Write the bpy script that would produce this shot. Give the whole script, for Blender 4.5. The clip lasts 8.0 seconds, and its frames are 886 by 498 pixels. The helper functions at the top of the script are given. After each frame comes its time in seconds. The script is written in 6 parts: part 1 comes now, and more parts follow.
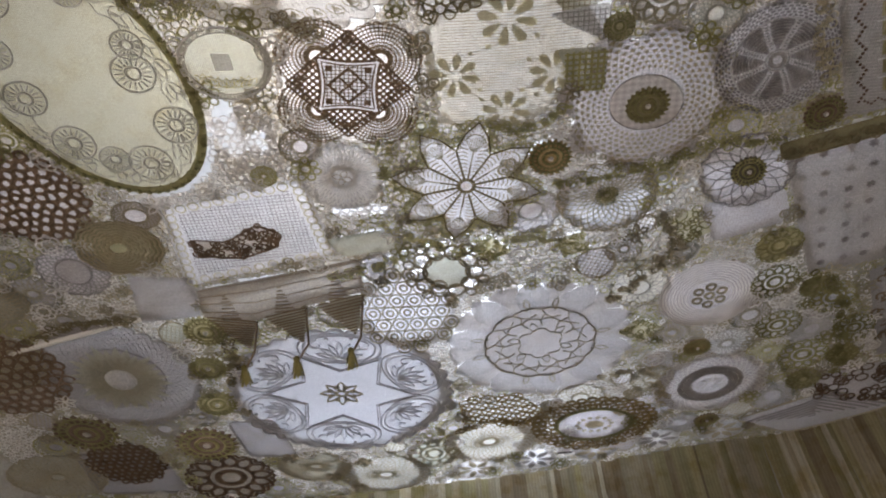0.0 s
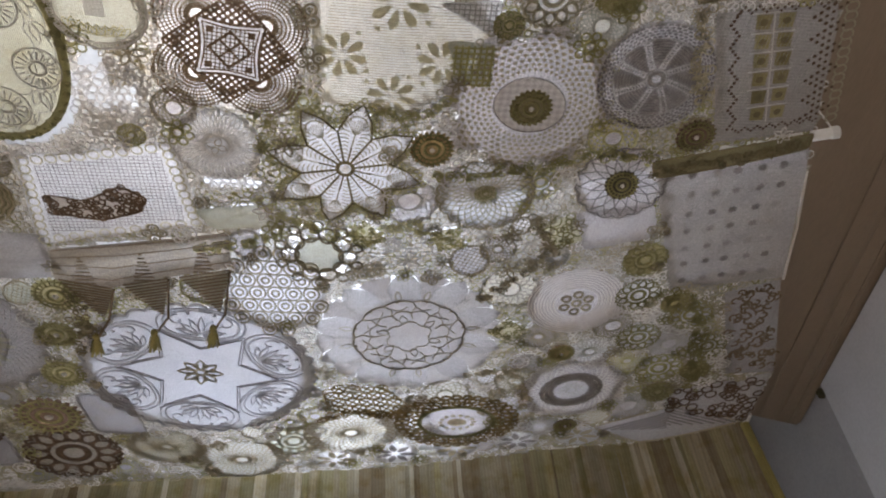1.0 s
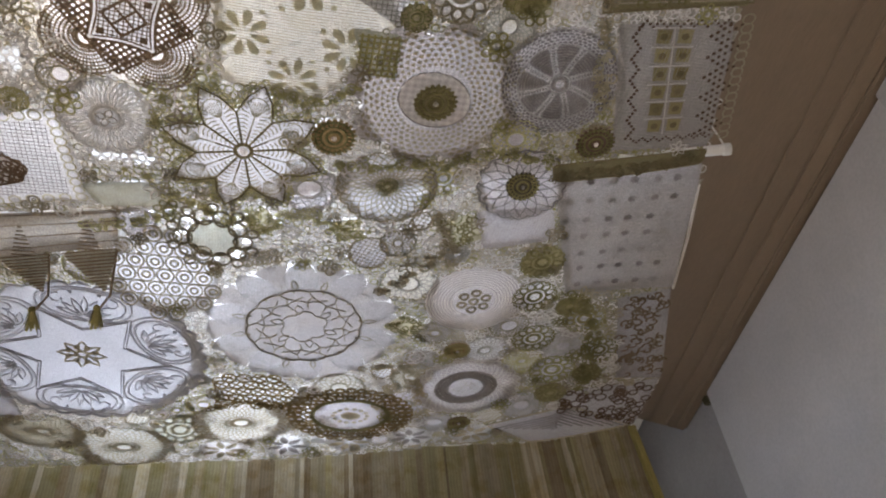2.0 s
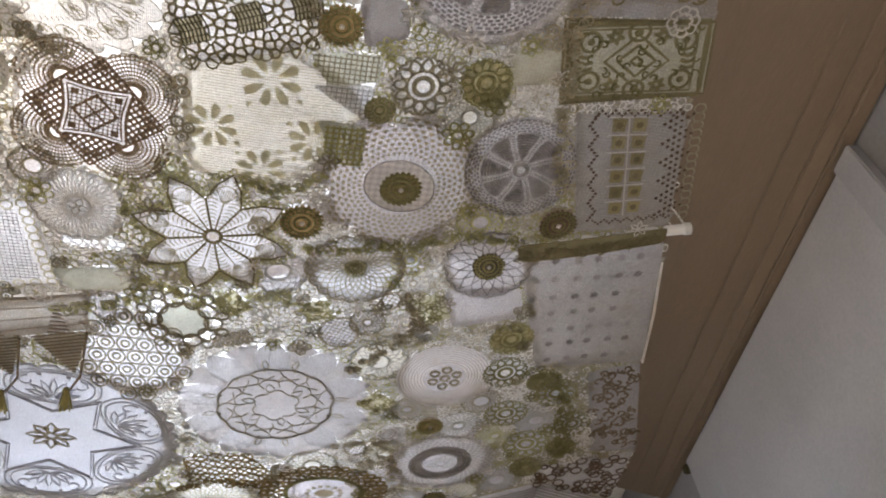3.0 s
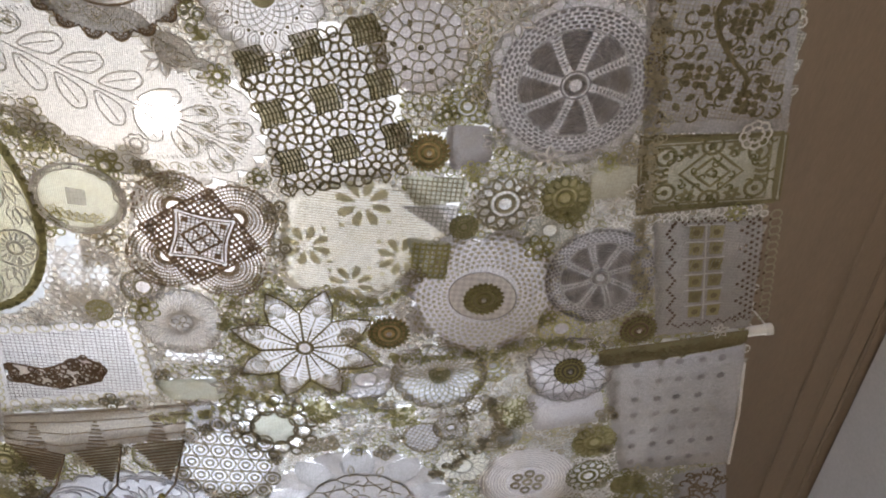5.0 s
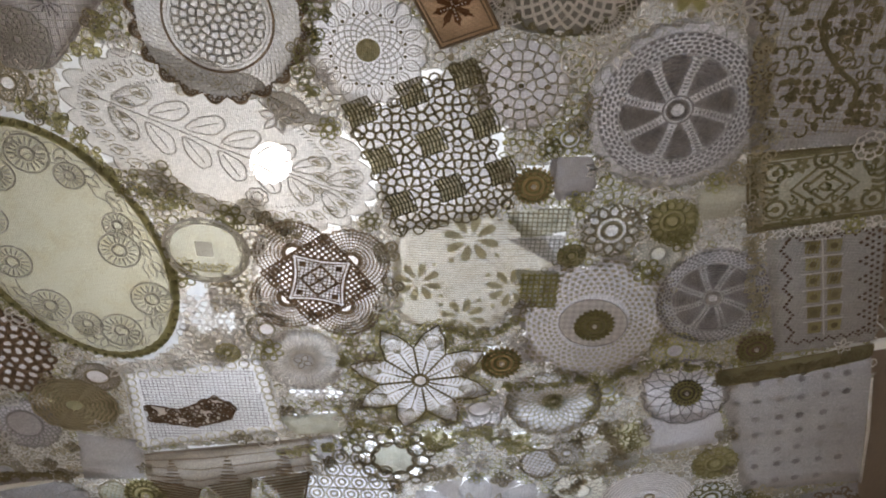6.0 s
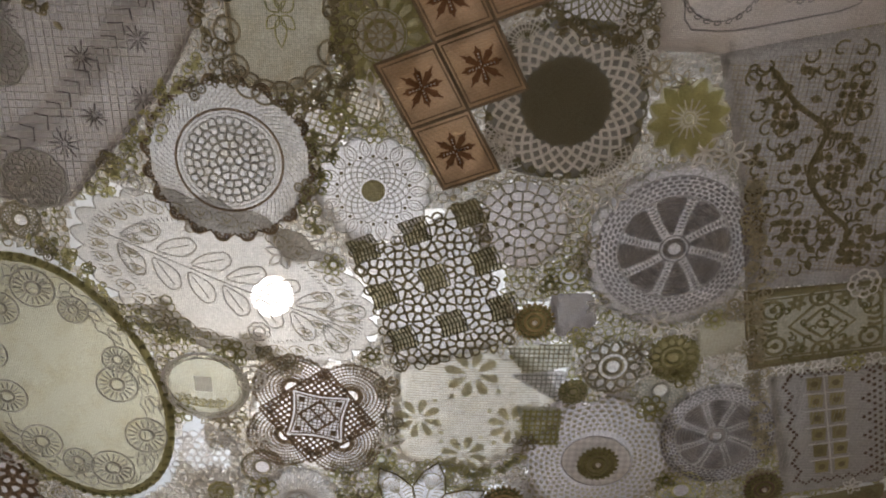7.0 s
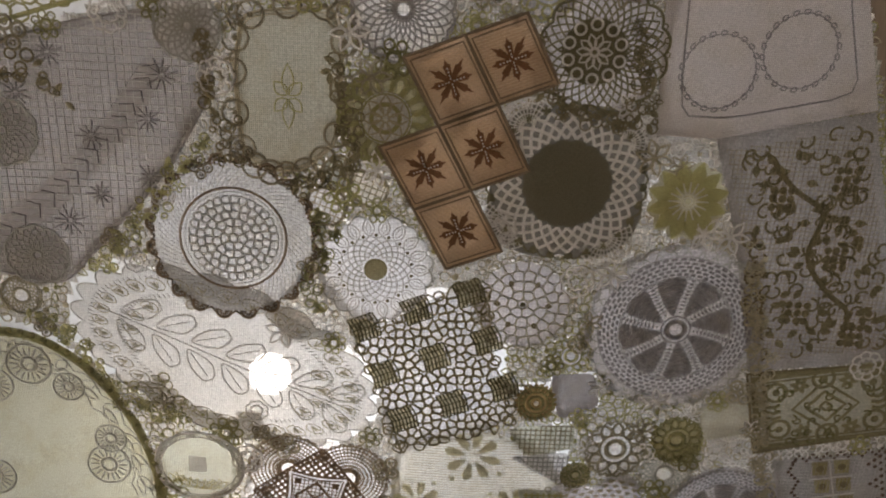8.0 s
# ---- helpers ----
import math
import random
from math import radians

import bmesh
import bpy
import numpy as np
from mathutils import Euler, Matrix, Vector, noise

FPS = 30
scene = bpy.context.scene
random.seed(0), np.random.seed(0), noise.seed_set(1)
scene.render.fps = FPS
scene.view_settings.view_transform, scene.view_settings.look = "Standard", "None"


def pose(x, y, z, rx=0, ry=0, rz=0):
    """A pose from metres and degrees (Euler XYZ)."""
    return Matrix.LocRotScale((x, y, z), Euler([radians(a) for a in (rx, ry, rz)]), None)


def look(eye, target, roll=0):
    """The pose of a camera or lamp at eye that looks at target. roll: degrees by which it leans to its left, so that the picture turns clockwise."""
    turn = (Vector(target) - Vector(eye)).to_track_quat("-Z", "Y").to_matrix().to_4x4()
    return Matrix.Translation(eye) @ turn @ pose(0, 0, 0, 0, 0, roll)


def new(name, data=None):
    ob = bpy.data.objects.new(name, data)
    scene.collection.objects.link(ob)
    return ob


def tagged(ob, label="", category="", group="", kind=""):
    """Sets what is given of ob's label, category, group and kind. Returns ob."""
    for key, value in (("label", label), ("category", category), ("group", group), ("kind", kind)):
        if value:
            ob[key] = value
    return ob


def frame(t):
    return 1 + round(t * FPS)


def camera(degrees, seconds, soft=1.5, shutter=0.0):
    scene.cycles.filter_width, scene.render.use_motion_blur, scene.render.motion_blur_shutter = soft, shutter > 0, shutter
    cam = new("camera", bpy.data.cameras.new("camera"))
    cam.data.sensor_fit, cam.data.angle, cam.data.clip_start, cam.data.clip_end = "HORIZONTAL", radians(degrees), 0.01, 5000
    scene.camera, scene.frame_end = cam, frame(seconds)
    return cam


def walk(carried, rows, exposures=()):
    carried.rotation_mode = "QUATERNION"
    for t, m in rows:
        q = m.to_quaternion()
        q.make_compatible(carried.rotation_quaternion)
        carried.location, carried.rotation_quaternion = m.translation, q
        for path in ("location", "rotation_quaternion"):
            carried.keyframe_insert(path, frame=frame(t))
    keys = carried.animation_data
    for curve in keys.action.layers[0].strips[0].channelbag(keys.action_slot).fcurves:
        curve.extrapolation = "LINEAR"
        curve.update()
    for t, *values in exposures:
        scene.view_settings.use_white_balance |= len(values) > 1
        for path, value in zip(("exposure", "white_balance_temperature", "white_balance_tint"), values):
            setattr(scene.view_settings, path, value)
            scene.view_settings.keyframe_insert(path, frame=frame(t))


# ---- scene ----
cam = camera(59.3, 8.0, soft=2.1)
ROWS = [
    (0, (0.0342, 0.0492, 1.4213), (-0.0153, 1.4674, 2.8306), -3.07),
    (0.5, (0.0502, 0.0684, 1.4180), (0.0848, 1.4798, 2.8346), -2.99),
    (1, (0.0865, 0.0797, 1.4160), (0.3014, 1.4984, 2.8093), -4.94),
    (1.5, (0.1030, 0.0889, 1.4142), (0.4548, 1.4962, 2.7911), -5.97),
    (1.7, (0.1142, 0.0921, 1.4142), (0.5105, 1.4966, 2.7819), -6.54),
    (3, (0.1696, 0.0185, 1.4258), (0.6098, 1.3003, 2.8966), -9.33),
    (3.5, (0.1570, -0.0173, 1.4300), (0.5452, 1.1802, 2.9841), -9.77),
    (4, (0.1416, -0.0276, 1.4252), (0.5033, 1.1086, 3.0309), -9.31),
    (5.5, (0.0824, -0.0783, 1.4229), (0.2406, 1.0816, 3.0445), -3.30),
    (6, (0.0620, -0.1013, 1.4194), (0.1036, 1.0343, 3.0653), -0.38),
    (6.5, (0.0497, -0.1123, 1.4195), (0.1025, 0.8465, 3.1739), -0.39),
    (7, (0.0455, -0.1239, 1.4185), (0.0947, 0.7327, 3.2251), -1.18),
    (7.5, (0.0379, -0.1303, 1.4192), (0.0939, 0.6010, 3.2798), -1.90),
    (8, (0.0328, -0.1334, 1.4189), (0.0877, 0.5477, 3.2986), -1.91),
]
EXPOSURES = [(0.0, -0.02, 6450, 17.5), (1.7, 0.08, 6500, 17.5), (3.5, 0.38, 6600, 16), (5.5, 0.16, 6500, 15.7), (6.5, -0.21, 6550, 14.6), (8.0, -0.18, 6700, 15.6)]
walk(cam, [(t, look(eye, target, roll)) for t, eye, target, roll in ROWS], EXPOSURES)

# ---- light ----
world = bpy.data.worlds.new("world")
scene.world = world
world.use_nodes = True
sky = world.node_tree.nodes.new("ShaderNodeTexSky")
sky.sky_type, sky.sun_disc = "NISHITA", False
sky.sun_elevation, sky.sun_rotation = radians(40), radians(200)
world.node_tree.links.new(sky.outputs[0], world.node_tree.nodes["Background"].inputs[0])
world.node_tree.nodes["Background"].inputs[1].default_value = 0.1

BULB = Vector((-0.316, 0.80, 3.07))


def lamp(name, kind, m, energy, color, size=0.1, size_y=0.1):
    data = bpy.data.lights.new(name, kind)
    data.energy, data.color = energy, color
    if kind == "AREA":
        data.shape, data.size, data.size_y = "RECTANGLE", size, size_y
    else:
        data.shadow_soft_size = size
    ob = new(name, data)
    ob.matrix_world = m
    return ob


lamp("bulb_light", "POINT", Matrix.Translation(BULB), 0.99, (1.0, 0.97, 0.92), 0.05)
# the sky in the high window behind the far curtain, and an added fill lamp behind the viewer
lamp("high_window_light", "AREA", look((0.0, 3.60, 3.14), (-0.05, 1.2, 3.14)), 57.0, (0.73, 0.85, 1.0), 1.0, 0.5).data.spread = radians(62)
lamp("room_fill_light", "AREA", look((-0.5, -2.9, 2.0), (-0.3, 0.1, 0.0)), 136.0, (1.0, 0.925, 0.835), 1.6, 1.3).data.spread = radians(70)


# ---- materials ----
def nodes_of(name):
    m = bpy.data.materials.new(name)
    m.use_nodes = True
    t = m.node_tree
    t.nodes.clear()
    return m, t, t.nodes.new("ShaderNodeOutputMaterial")


def add(t, kind, **inputs):
    n = t.nodes.new(kind)
    for key, value in inputs.items():
        socket = n.inputs[key.replace("_", " ")]
        if isinstance(value, bpy.types.NodeSocket):
            t.links.new(value, socket)
        else:
            socket.default_value = value
    return n


def blend(t, a, b, fac, mode="MIX"):
    n = t.nodes.new("ShaderNodeMix")
    n.data_type, n.blend_type = "RGBA", mode
    for k, v in ((0, fac), (6, a), (7, b)):
        if isinstance(v, bpy.types.NodeSocket):
            t.links.new(v, n.inputs[k])
        else:
            n.inputs[k].default_value = v
    return n.outputs[2]


def textile(name, color, let=0.45, gauze=0.06, weave=900.0, spread=0.35, stain=0.25, bump=0.4, stitch=0.0):
    """Cotton: scatters light on both sides, with a fine weave, old stains and a shade of its own for each piece."""
    m, t, out = nodes_of(name)
    c = (*color, 1)
    at = add(t, "ShaderNodeTexCoord").outputs["Object"]
    fine = add(t, "ShaderNodeTexNoise", Vector=at, Scale=420.0, Detail=2.0).outputs["Fac"]
    broad = add(t, "ShaderNodeTexNoise", Vector=at, Scale=16.0, Detail=4.0, Roughness=0.6).outputs["Fac"]
    own = add(t, "ShaderNodeObjectInfo").outputs["Random"]
    tea = (color[0] * 0.80, color[1] * 0.72, color[2] * 0.50, 1)
    ramp = add(t, "ShaderNodeMapRange", Value=broad, From_Min=0.45, From_Max=0.75, To_Min=0.0, To_Max=stain * 1.5)
    col = blend(t, c, tea, ramp.outputs[0])
    shade = add(t, "ShaderNodeMapRange", Value=own, To_Min=1 - spread, To_Max=1 + spread * 0.4)
    grain = add(t, "ShaderNodeMapRange", Value=fine, From_Min=0.3, From_Max=0.7, To_Min=0.78, To_Max=1.1)
    mul = add(t, "ShaderNodeMath")
    mul.operation = "MULTIPLY"
    t.links.new(shade.outputs[0], mul.inputs[0])
    t.links.new(grain.outputs[0], mul.inputs[1])
    col = blend(t, col, mul.outputs[0], 1.0, "MULTIPLY")
    wv = []
    for axis in "XY":
        n = add(t, "ShaderNodeTexWave", Vector=at, Scale=weave / 10, Distortion=1.5, Detail=1.0)
        n.bands_direction = axis
        wv.append(n.outputs["Fac"])
    weft = add(t, "ShaderNodeMath")
    t.links.new(wv[0], weft.inputs[0])
    t.links.new(wv[1], weft.inputs[1])
    rib = add(t, "ShaderNodeMapRange", Value=weft.outputs[0], From_Min=0.0, From_Max=2.0, To_Min=0.80, To_Max=1.10)
    col = blend(t, col, rib.outputs[0], 1.0, "MULTIPLY")
    if stitch > 0:
        cells = add(t, "ShaderNodeTexVoronoi", Vector=at, Scale=150.0, Randomness=0.45).outputs["Distance"]
        rows = add(t, "ShaderNodeMapRange", Value=cells, From_Min=0.15, From_Max=0.65, To_Min=1.06, To_Max=1 - stitch).outputs[0]
        col = blend(t, col, rows, 1.0, "MULTIPLY")
    bp = add(t, "ShaderNodeBump", Height=weft.outputs[0], Strength=bump, Distance=0.001)
    front = add(t, "ShaderNodeBsdfDiffuse", Color=col, Roughness=0.9, Normal=bp.outputs[0])
    back = add(t, "ShaderNodeBsdfTranslucent", Color=col, Normal=bp.outputs[0])
    mix = add(t, "ShaderNodeMixShader", Fac=let)
    t.links.new(front.outputs[0], mix.inputs[1])
    t.links.new(back.outputs[0], mix.inputs[2])
    final = mix
    if gauze > 0:
        gap = add(t, "ShaderNodeBsdfTransparent")
        final = add(t, "ShaderNodeMixShader", Fac=gauze)
        t.links.new(mix.outputs[0], final.inputs[1])
        t.links.new(gap.outputs[0], final.inputs[2])
    t.links.new(final.outputs[0], out.inputs[0])
    return m


def solid(name, color, rough=0.6, scale=8.0, amount=0.25, bump=0.15, stretch=(1, 1, 1), spread=0.1):
    """Paint, plaster and wood: two scales of uneven colour and a fine relief."""
    m, t, out = nodes_of(name)
    at = add(t, "ShaderNodeTexCoord").outputs["Object"]
    mp = add(t, "ShaderNodeMapping", Vector=at, Scale=stretch).outputs[0]
    broad = add(t, "ShaderNodeTexNoise", Vector=mp, Scale=scale, Detail=5.0, Roughness=0.6).outputs["Fac"]
    fine = add(t, "ShaderNodeTexNoise", Vector=mp, Scale=scale * 22, Detail=3.0).outputs["Fac"]
    own = add(t, "ShaderNodeObjectInfo").outputs["Random"]
    lo, hi = (*[c * (1 - amount) for c in color], 1), (*[min(1, c * (1 + amount * 0.5)) for c in color], 1)
    f = add(t, "ShaderNodeMapRange", Value=broad, From_Min=0.3, From_Max=0.7).outputs[0]
    col = blend(t, lo, hi, f)
    g = add(t, "ShaderNodeMapRange", Value=fine, From_Min=0.3, From_Max=0.7, To_Min=0.92, To_Max=1.05).outputs[0]
    col = blend(t, col, g, 1.0, "MULTIPLY")
    o = add(t, "ShaderNodeMapRange", Value=own, To_Min=1 - spread, To_Max=1 + spread).outputs[0]
    col = blend(t, col, o, 1.0, "MULTIPLY")
    bp = add(t, "ShaderNodeBump", Height=fine, Strength=bump, Distance=0.002)
    b = add(t, "ShaderNodeBsdfPrincipled", Base_Color=col, Roughness=rough, Normal=bp.outputs[0])
    t.links.new(b.outputs[0], out.inputs[0])
    return m


WHITE = textile("white_cotton", (0.80, 0.79, 0.78), 0.55, 0.08, stitch=0.30)
SNOW = textile("bleached_cotton", (0.77, 0.775, 0.80), 0.52, 0.10, spread=0.1, stain=0.05, stitch=0.16)
LILAC = textile("grey_white_cotton", (0.58, 0.55, 0.55), 0.52, 0.06, spread=0.14, stain=0.12, stitch=0.22)
CREAM = textile("cream_linen", (0.70, 0.68, 0.60), 0.52, 0.05, spread=0.2, stitch=0.14)
GREENISH = textile("tea_green_linen", (0.46, 0.465, 0.39), 0.5, 0.03, spread=0.15, stitch=0.10)
T_WHITE = textile("white_thread", (0.74, 0.72, 0.70), 0.4, 0.0, spread=0.2, stain=0.2)
T_GREY = textile("grey_thread", (0.34, 0.32, 0.315), 0.4, 0.0, spread=0.25)
T_ECRU = textile("ecru_thread", (0.40, 0.355, 0.255), 0.4, 0.0, spread=0.3)
T_TAN = textile("tan_thread", (0.25, 0.19, 0.13), 0.28, 0.0, spread=0.2)
VANE = textile("dense_grey_cotton", (0.30, 0.285, 0.29), 0.4, 0.0, spread=0.1)
T_TASSEL = textile("yellow_olive_thread", (0.42, 0.37, 0.15), 0.3, 0.0, spread=0.1)
LIME = textile("yellow_green_cotton", (0.46, 0.44, 0.22), 0.42, 0.0, spread=0.08)
T_KNIT = textile("sand_knit_thread", (0.58, 0.44, 0.31), 0.45, 0.0, spread=0.1)
PALE = textile("pale_blue_white_cotton", (0.49, 0.49, 0.51), 0.45, 0.0, spread=0.02, stain=0.05, stitch=0.10)
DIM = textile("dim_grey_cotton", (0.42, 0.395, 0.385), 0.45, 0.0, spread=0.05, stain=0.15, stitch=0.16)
T_MOSS = textile("moss_thread", (0.25, 0.215, 0.13), 0.3, 0.0, spread=0.15)
MOSS = textile("moss_cloth", (0.27, 0.25, 0.15), 0.35, 0.0, spread=0.1)
TEA = textile("tea_linen", (0.44, 0.42, 0.34), 0.42, 0.02, spread=0.1, stitch=0.14)
SLATE = textile("slate_cloth", (0.20, 0.19, 0.17), 0.3, 0.0, spread=0.1)
WASHED = textile("washed_pinkish_cotton", (0.53, 0.49, 0.47), 0.48, 0.0, spread=0.05, stain=0.2)
T_LEAF = textile("light_olive_thread", (0.46, 0.44, 0.23), 0.5, 0.0, spread=0.25)
OVALCLOTH = textile("sage_linen", (0.44, 0.435, 0.345), 0.48, 0.0, spread=0.02, stain=0.35)
VOILE = textile("thin_grey_voile", (0.56, 0.53, 0.50), 0.5, 0.45, spread=0.05, stain=0.2)
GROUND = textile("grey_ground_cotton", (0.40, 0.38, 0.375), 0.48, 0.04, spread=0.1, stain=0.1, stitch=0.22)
SATIN = textile("white_satin", (0.60, 0.58, 0.565), 0.48, 0.0, weave=200.0, spread=0.02, stain=0.05, bump=0.15)
MESHGREY = textile("grey_open_mesh", (0.24, 0.225, 0.22), 0.42, 0.0, spread=0.05, stain=0.1)
LEAFCLOTH = textile("fine_white_batiste", (0.60, 0.59, 0.565), 0.46, 0.09, spread=0.02, stain=0.1, stitch=0.16)
T_PALE = textile("pale_grey_thread", (0.62, 0.60, 0.585), 0.45, 0.0, spread=0.12, stain=0.15)
T_MIST = textile("mist_grey_thread", (0.44, 0.43, 0.40), 0.45, 0.0, spread=0.1)
T_FAWN = textile("fawn_thread", (0.38, 0.35, 0.26), 0.42, 0.0, spread=0.15)
T_OLIVE = textile("olive_thread", (0.35, 0.33, 0.16), 0.42, 0.0, spread=0.4)
T_DARK = textile("dark_olive_thread", (0.18, 0.165, 0.10), 0.25, 0.0, spread=0.3)
T_BROWN = textile("brown_thread", (0.19, 0.135, 0.095), 0.25, 0.0, spread=0.3)
OLIVE = textile("olive_cloth", (0.36, 0.325, 0.18), 0.35, 0.02, spread=0.3)
SPRIG = textile("sprig_green_thread", (0.55, 0.525, 0.375), 0.45, 0.02, spread=0.1)
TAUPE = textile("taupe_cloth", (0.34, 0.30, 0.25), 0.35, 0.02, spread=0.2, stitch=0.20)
DARKCLOTH = textile("dark_olive_cloth", (0.16, 0.145, 0.10), 0.3, 0.0, spread=0.05, stain=0.1)
RUST = textile("rust_brown_knit", (0.56, 0.405, 0.27), 0.45, 0.0, spread=0.1)
T_RUST = textile("russet_thread", (0.19, 0.10, 0.055), 0.25, 0.0, spread=0.15)
T_GOLD = textile("gold_brown_thread", (0.30, 0.225, 0.11), 0.3, 0.0, spread=0.2)
BACKING = textile("net_backing", (0.53, 0.505, 0.45), 0.5, 0.10, weave=500.0, stain=0.35, stitch=0.34)
DRAPES = [textile("drape_" + n, c, 0.06, 0.0, 300.0, 0.15, 0.8) for n, c in (("taupe", (0.32, 0.285, 0.20)), ("moss", (0.26, 0.235, 0.135)), ("brown", (0.235, 0.19, 0.125)), ("tea", (0.47, 0.43, 0.33)), ("olive", (0.31, 0.28, 0.165)))]
# white walls: their shade is put into this grey base colour
PLASTER = solid("dimmed_white_plaster", (0.27, 0.257, 0.25), 0.8, 3.0, 0.12)
GREYWALL = solid("grey_plaster", (0.30, 0.285, 0.28), 0.8, 3.0, 0.15)
CEIL = solid("ceiling_paint", (0.82, 0.82, 0.80), 0.85, 2.0, 0.1)
WOOD = solid("brown_painted_wood", (0.228, 0.172, 0.118), 0.5, 3.0, 0.07, 0.08, (3, 0.5, 3), 0.04)
# white paint, likewise greyed in colour to stand in for shade
GLOSS = solid("dimmed_white_gloss", (0.42, 0.412, 0.41), 0.35, 4.0, 0.08)
FLOOR = solid("floor_boards", (0.62, 0.58, 0.52), 0.45, 4.0, 0.3, 0.3, (8, 0.6, 1))
PLASTIC = solid("white_plastic", (0.62, 0.62, 0.60), 0.3, 20.0, 0.05, 0.05)


def glow(name, color, strength):
    m, t, out = nodes_of(name)
    e = add(t, "ShaderNodeEmission", Color=(*color, 1), Strength=strength)
    t.links.new(e.outputs[0], out.inputs[0])
    return m


BULBGLASS = glow("lit_bulb", (1.0, 0.95, 0.86), 60.0)
SKYPANE = glow("pale_sky_pane", (0.95, 0.97, 1.0), 1.2)
DAYLIGHT = glow("daylit_pane", (0.75, 0.86, 1.0), 6.0)


# ---- mesh helpers ----
def mesh_of(name, bm, material):
    me = bpy.data.meshes.new(name)
    bm.to_mesh(me)
    bm.free()
    me.materials.append(material)
    return me


def part(name, bm, material, parent=None, label="", m=None, smooth=False):
    ob = new(name, mesh_of(name, bm, material))
    if smooth:
        for p in ob.data.polygons:
            p.use_smooth = True
    ob.parent = parent
    if m is not None:
        ob.matrix_basis = m
    return tagged(ob, label)


def box(x0, y0, z0, x1, y1, z1, bevel=0.0):
    bm = bmesh.new()
    bmesh.ops.create_cube(bm, size=1.0, matrix=Matrix.LocRotScale(((x0 + x1) / 2, (y0 + y1) / 2, (z0 + z1) / 2), None, (x1 - x0, y1 - y0, z1 - z0)))
    if bevel:
        bmesh.ops.bevel(bm, geom=bm.edges[:], offset=bevel, segments=2, affect="EDGES", clamp_overlap=True)
    return bm


def prism(plan, z0, z1, bevel=0.0):
    bm = bmesh.new()
    low = [bm.verts.new((x, y, z0)) for x, y in plan]
    high = [bm.verts.new((x, y, z1)) for x, y in plan]
    bm.faces.new(low[::-1])
    bm.faces.new(high)
    for i in range(len(plan)):
        j = (i + 1) % len(plan)
        bm.faces.new((low[i], low[j], high[j], high[i]))
    bmesh.ops.recalc_face_normals(bm, faces=bm.faces)
    if bevel:
        bmesh.ops.bevel(bm, geom=bm.edges[:], offset=bevel, segments=2, affect="EDGES", clamp_overlap=True)
    return bm


def tube(points, radius, sides=8):
    """A round bar along points in space, closed at both ends."""
    bm = bmesh.new()
    rings = []
    for i, p in enumerate(points):
        d = (Vector(points[min(i + 1, len(points) - 1)]) - Vector(points[max(i - 1, 0)])).normalized()
        a = d.orthogonal().normalized()
        b = d.cross(a)
        rings.append([bm.verts.new(Vector(p) + radius * (math.cos(k * math.tau / sides) * a + math.sin(k * math.tau / sides) * b)) for k in range(sides)])
    for r, s in zip(rings, rings[1:]):
        for k in range(sides):
            bm.faces.new((r[k], r[(k + 1) % sides], s[(k + 1) % sides], s[k]))
    bm.faces.new(rings[0][::-1])
    bm.faces.new(rings[-1])
    bmesh.ops.recalc_face_normals(bm, faces=bm.faces)
    return bm


def lathe(profile, sides=16):
    """A turned body from rows of radius and height."""
    bm = bmesh.new()
    rings = [[bm.verts.new((r * math.cos(k * math.tau / sides), r * math.sin(k * math.tau / sides), z)) for k in range(sides)] for r, z in profile]
    for r, s in zip(rings, rings[1:]):
        for k in range(sides):
            bm.faces.new((r[k], r[(k + 1) % sides], s[(k + 1) % sides], s[k]))
    bm.faces.new(rings[0][::-1])
    bm.faces.new(rings[-1])
    bmesh.ops.recalc_face_normals(bm, faces=bm.faces)
    return bm


# ---- the room ----
def wall_x(y):
    return 1.705 + 0.122 * y


SOFFIT = 3.2
tagged(part("floor", box(-2.7, -3.1, -0.1, 2.6, 3.8, 0.0), FLOOR), "pale scrubbed wooden floor boards", "floor", kind="structure")
tagged(part("ceiling", box(-2.7, -3.1, 3.5, 2.6, 3.8, 3.6), CEIL), "white painted ceiling above the hung lace", "ceiling", kind="structure")
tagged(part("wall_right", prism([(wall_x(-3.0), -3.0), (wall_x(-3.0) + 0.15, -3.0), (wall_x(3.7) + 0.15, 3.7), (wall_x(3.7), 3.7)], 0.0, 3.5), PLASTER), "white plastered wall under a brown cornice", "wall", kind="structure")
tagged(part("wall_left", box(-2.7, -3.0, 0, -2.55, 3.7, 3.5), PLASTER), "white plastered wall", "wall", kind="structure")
wall_back = tagged(new("wall_back", None), "white plastered wall with an added window", "wall", kind="structure")
for x0, z0, x1, z1 in ((-2.7, 0, -1.35, 3.5), (0.35, 0, 2.6, 3.5), (-1.35, 0, 0.35, 1.25), (-1.35, 2.75, 0.35, 3.5)):
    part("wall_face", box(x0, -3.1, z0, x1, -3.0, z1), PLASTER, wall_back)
# unseen window, added to house the fill lamp behind the viewer
window_back = tagged(new("fill_window", None), "tall white-framed window added unseen around the fill lamp", "window", kind="structure")
part("pane", box(-1.35, -3.09, 1.25, 0.35, -3.08, 2.75), SKYPANE, window_back)
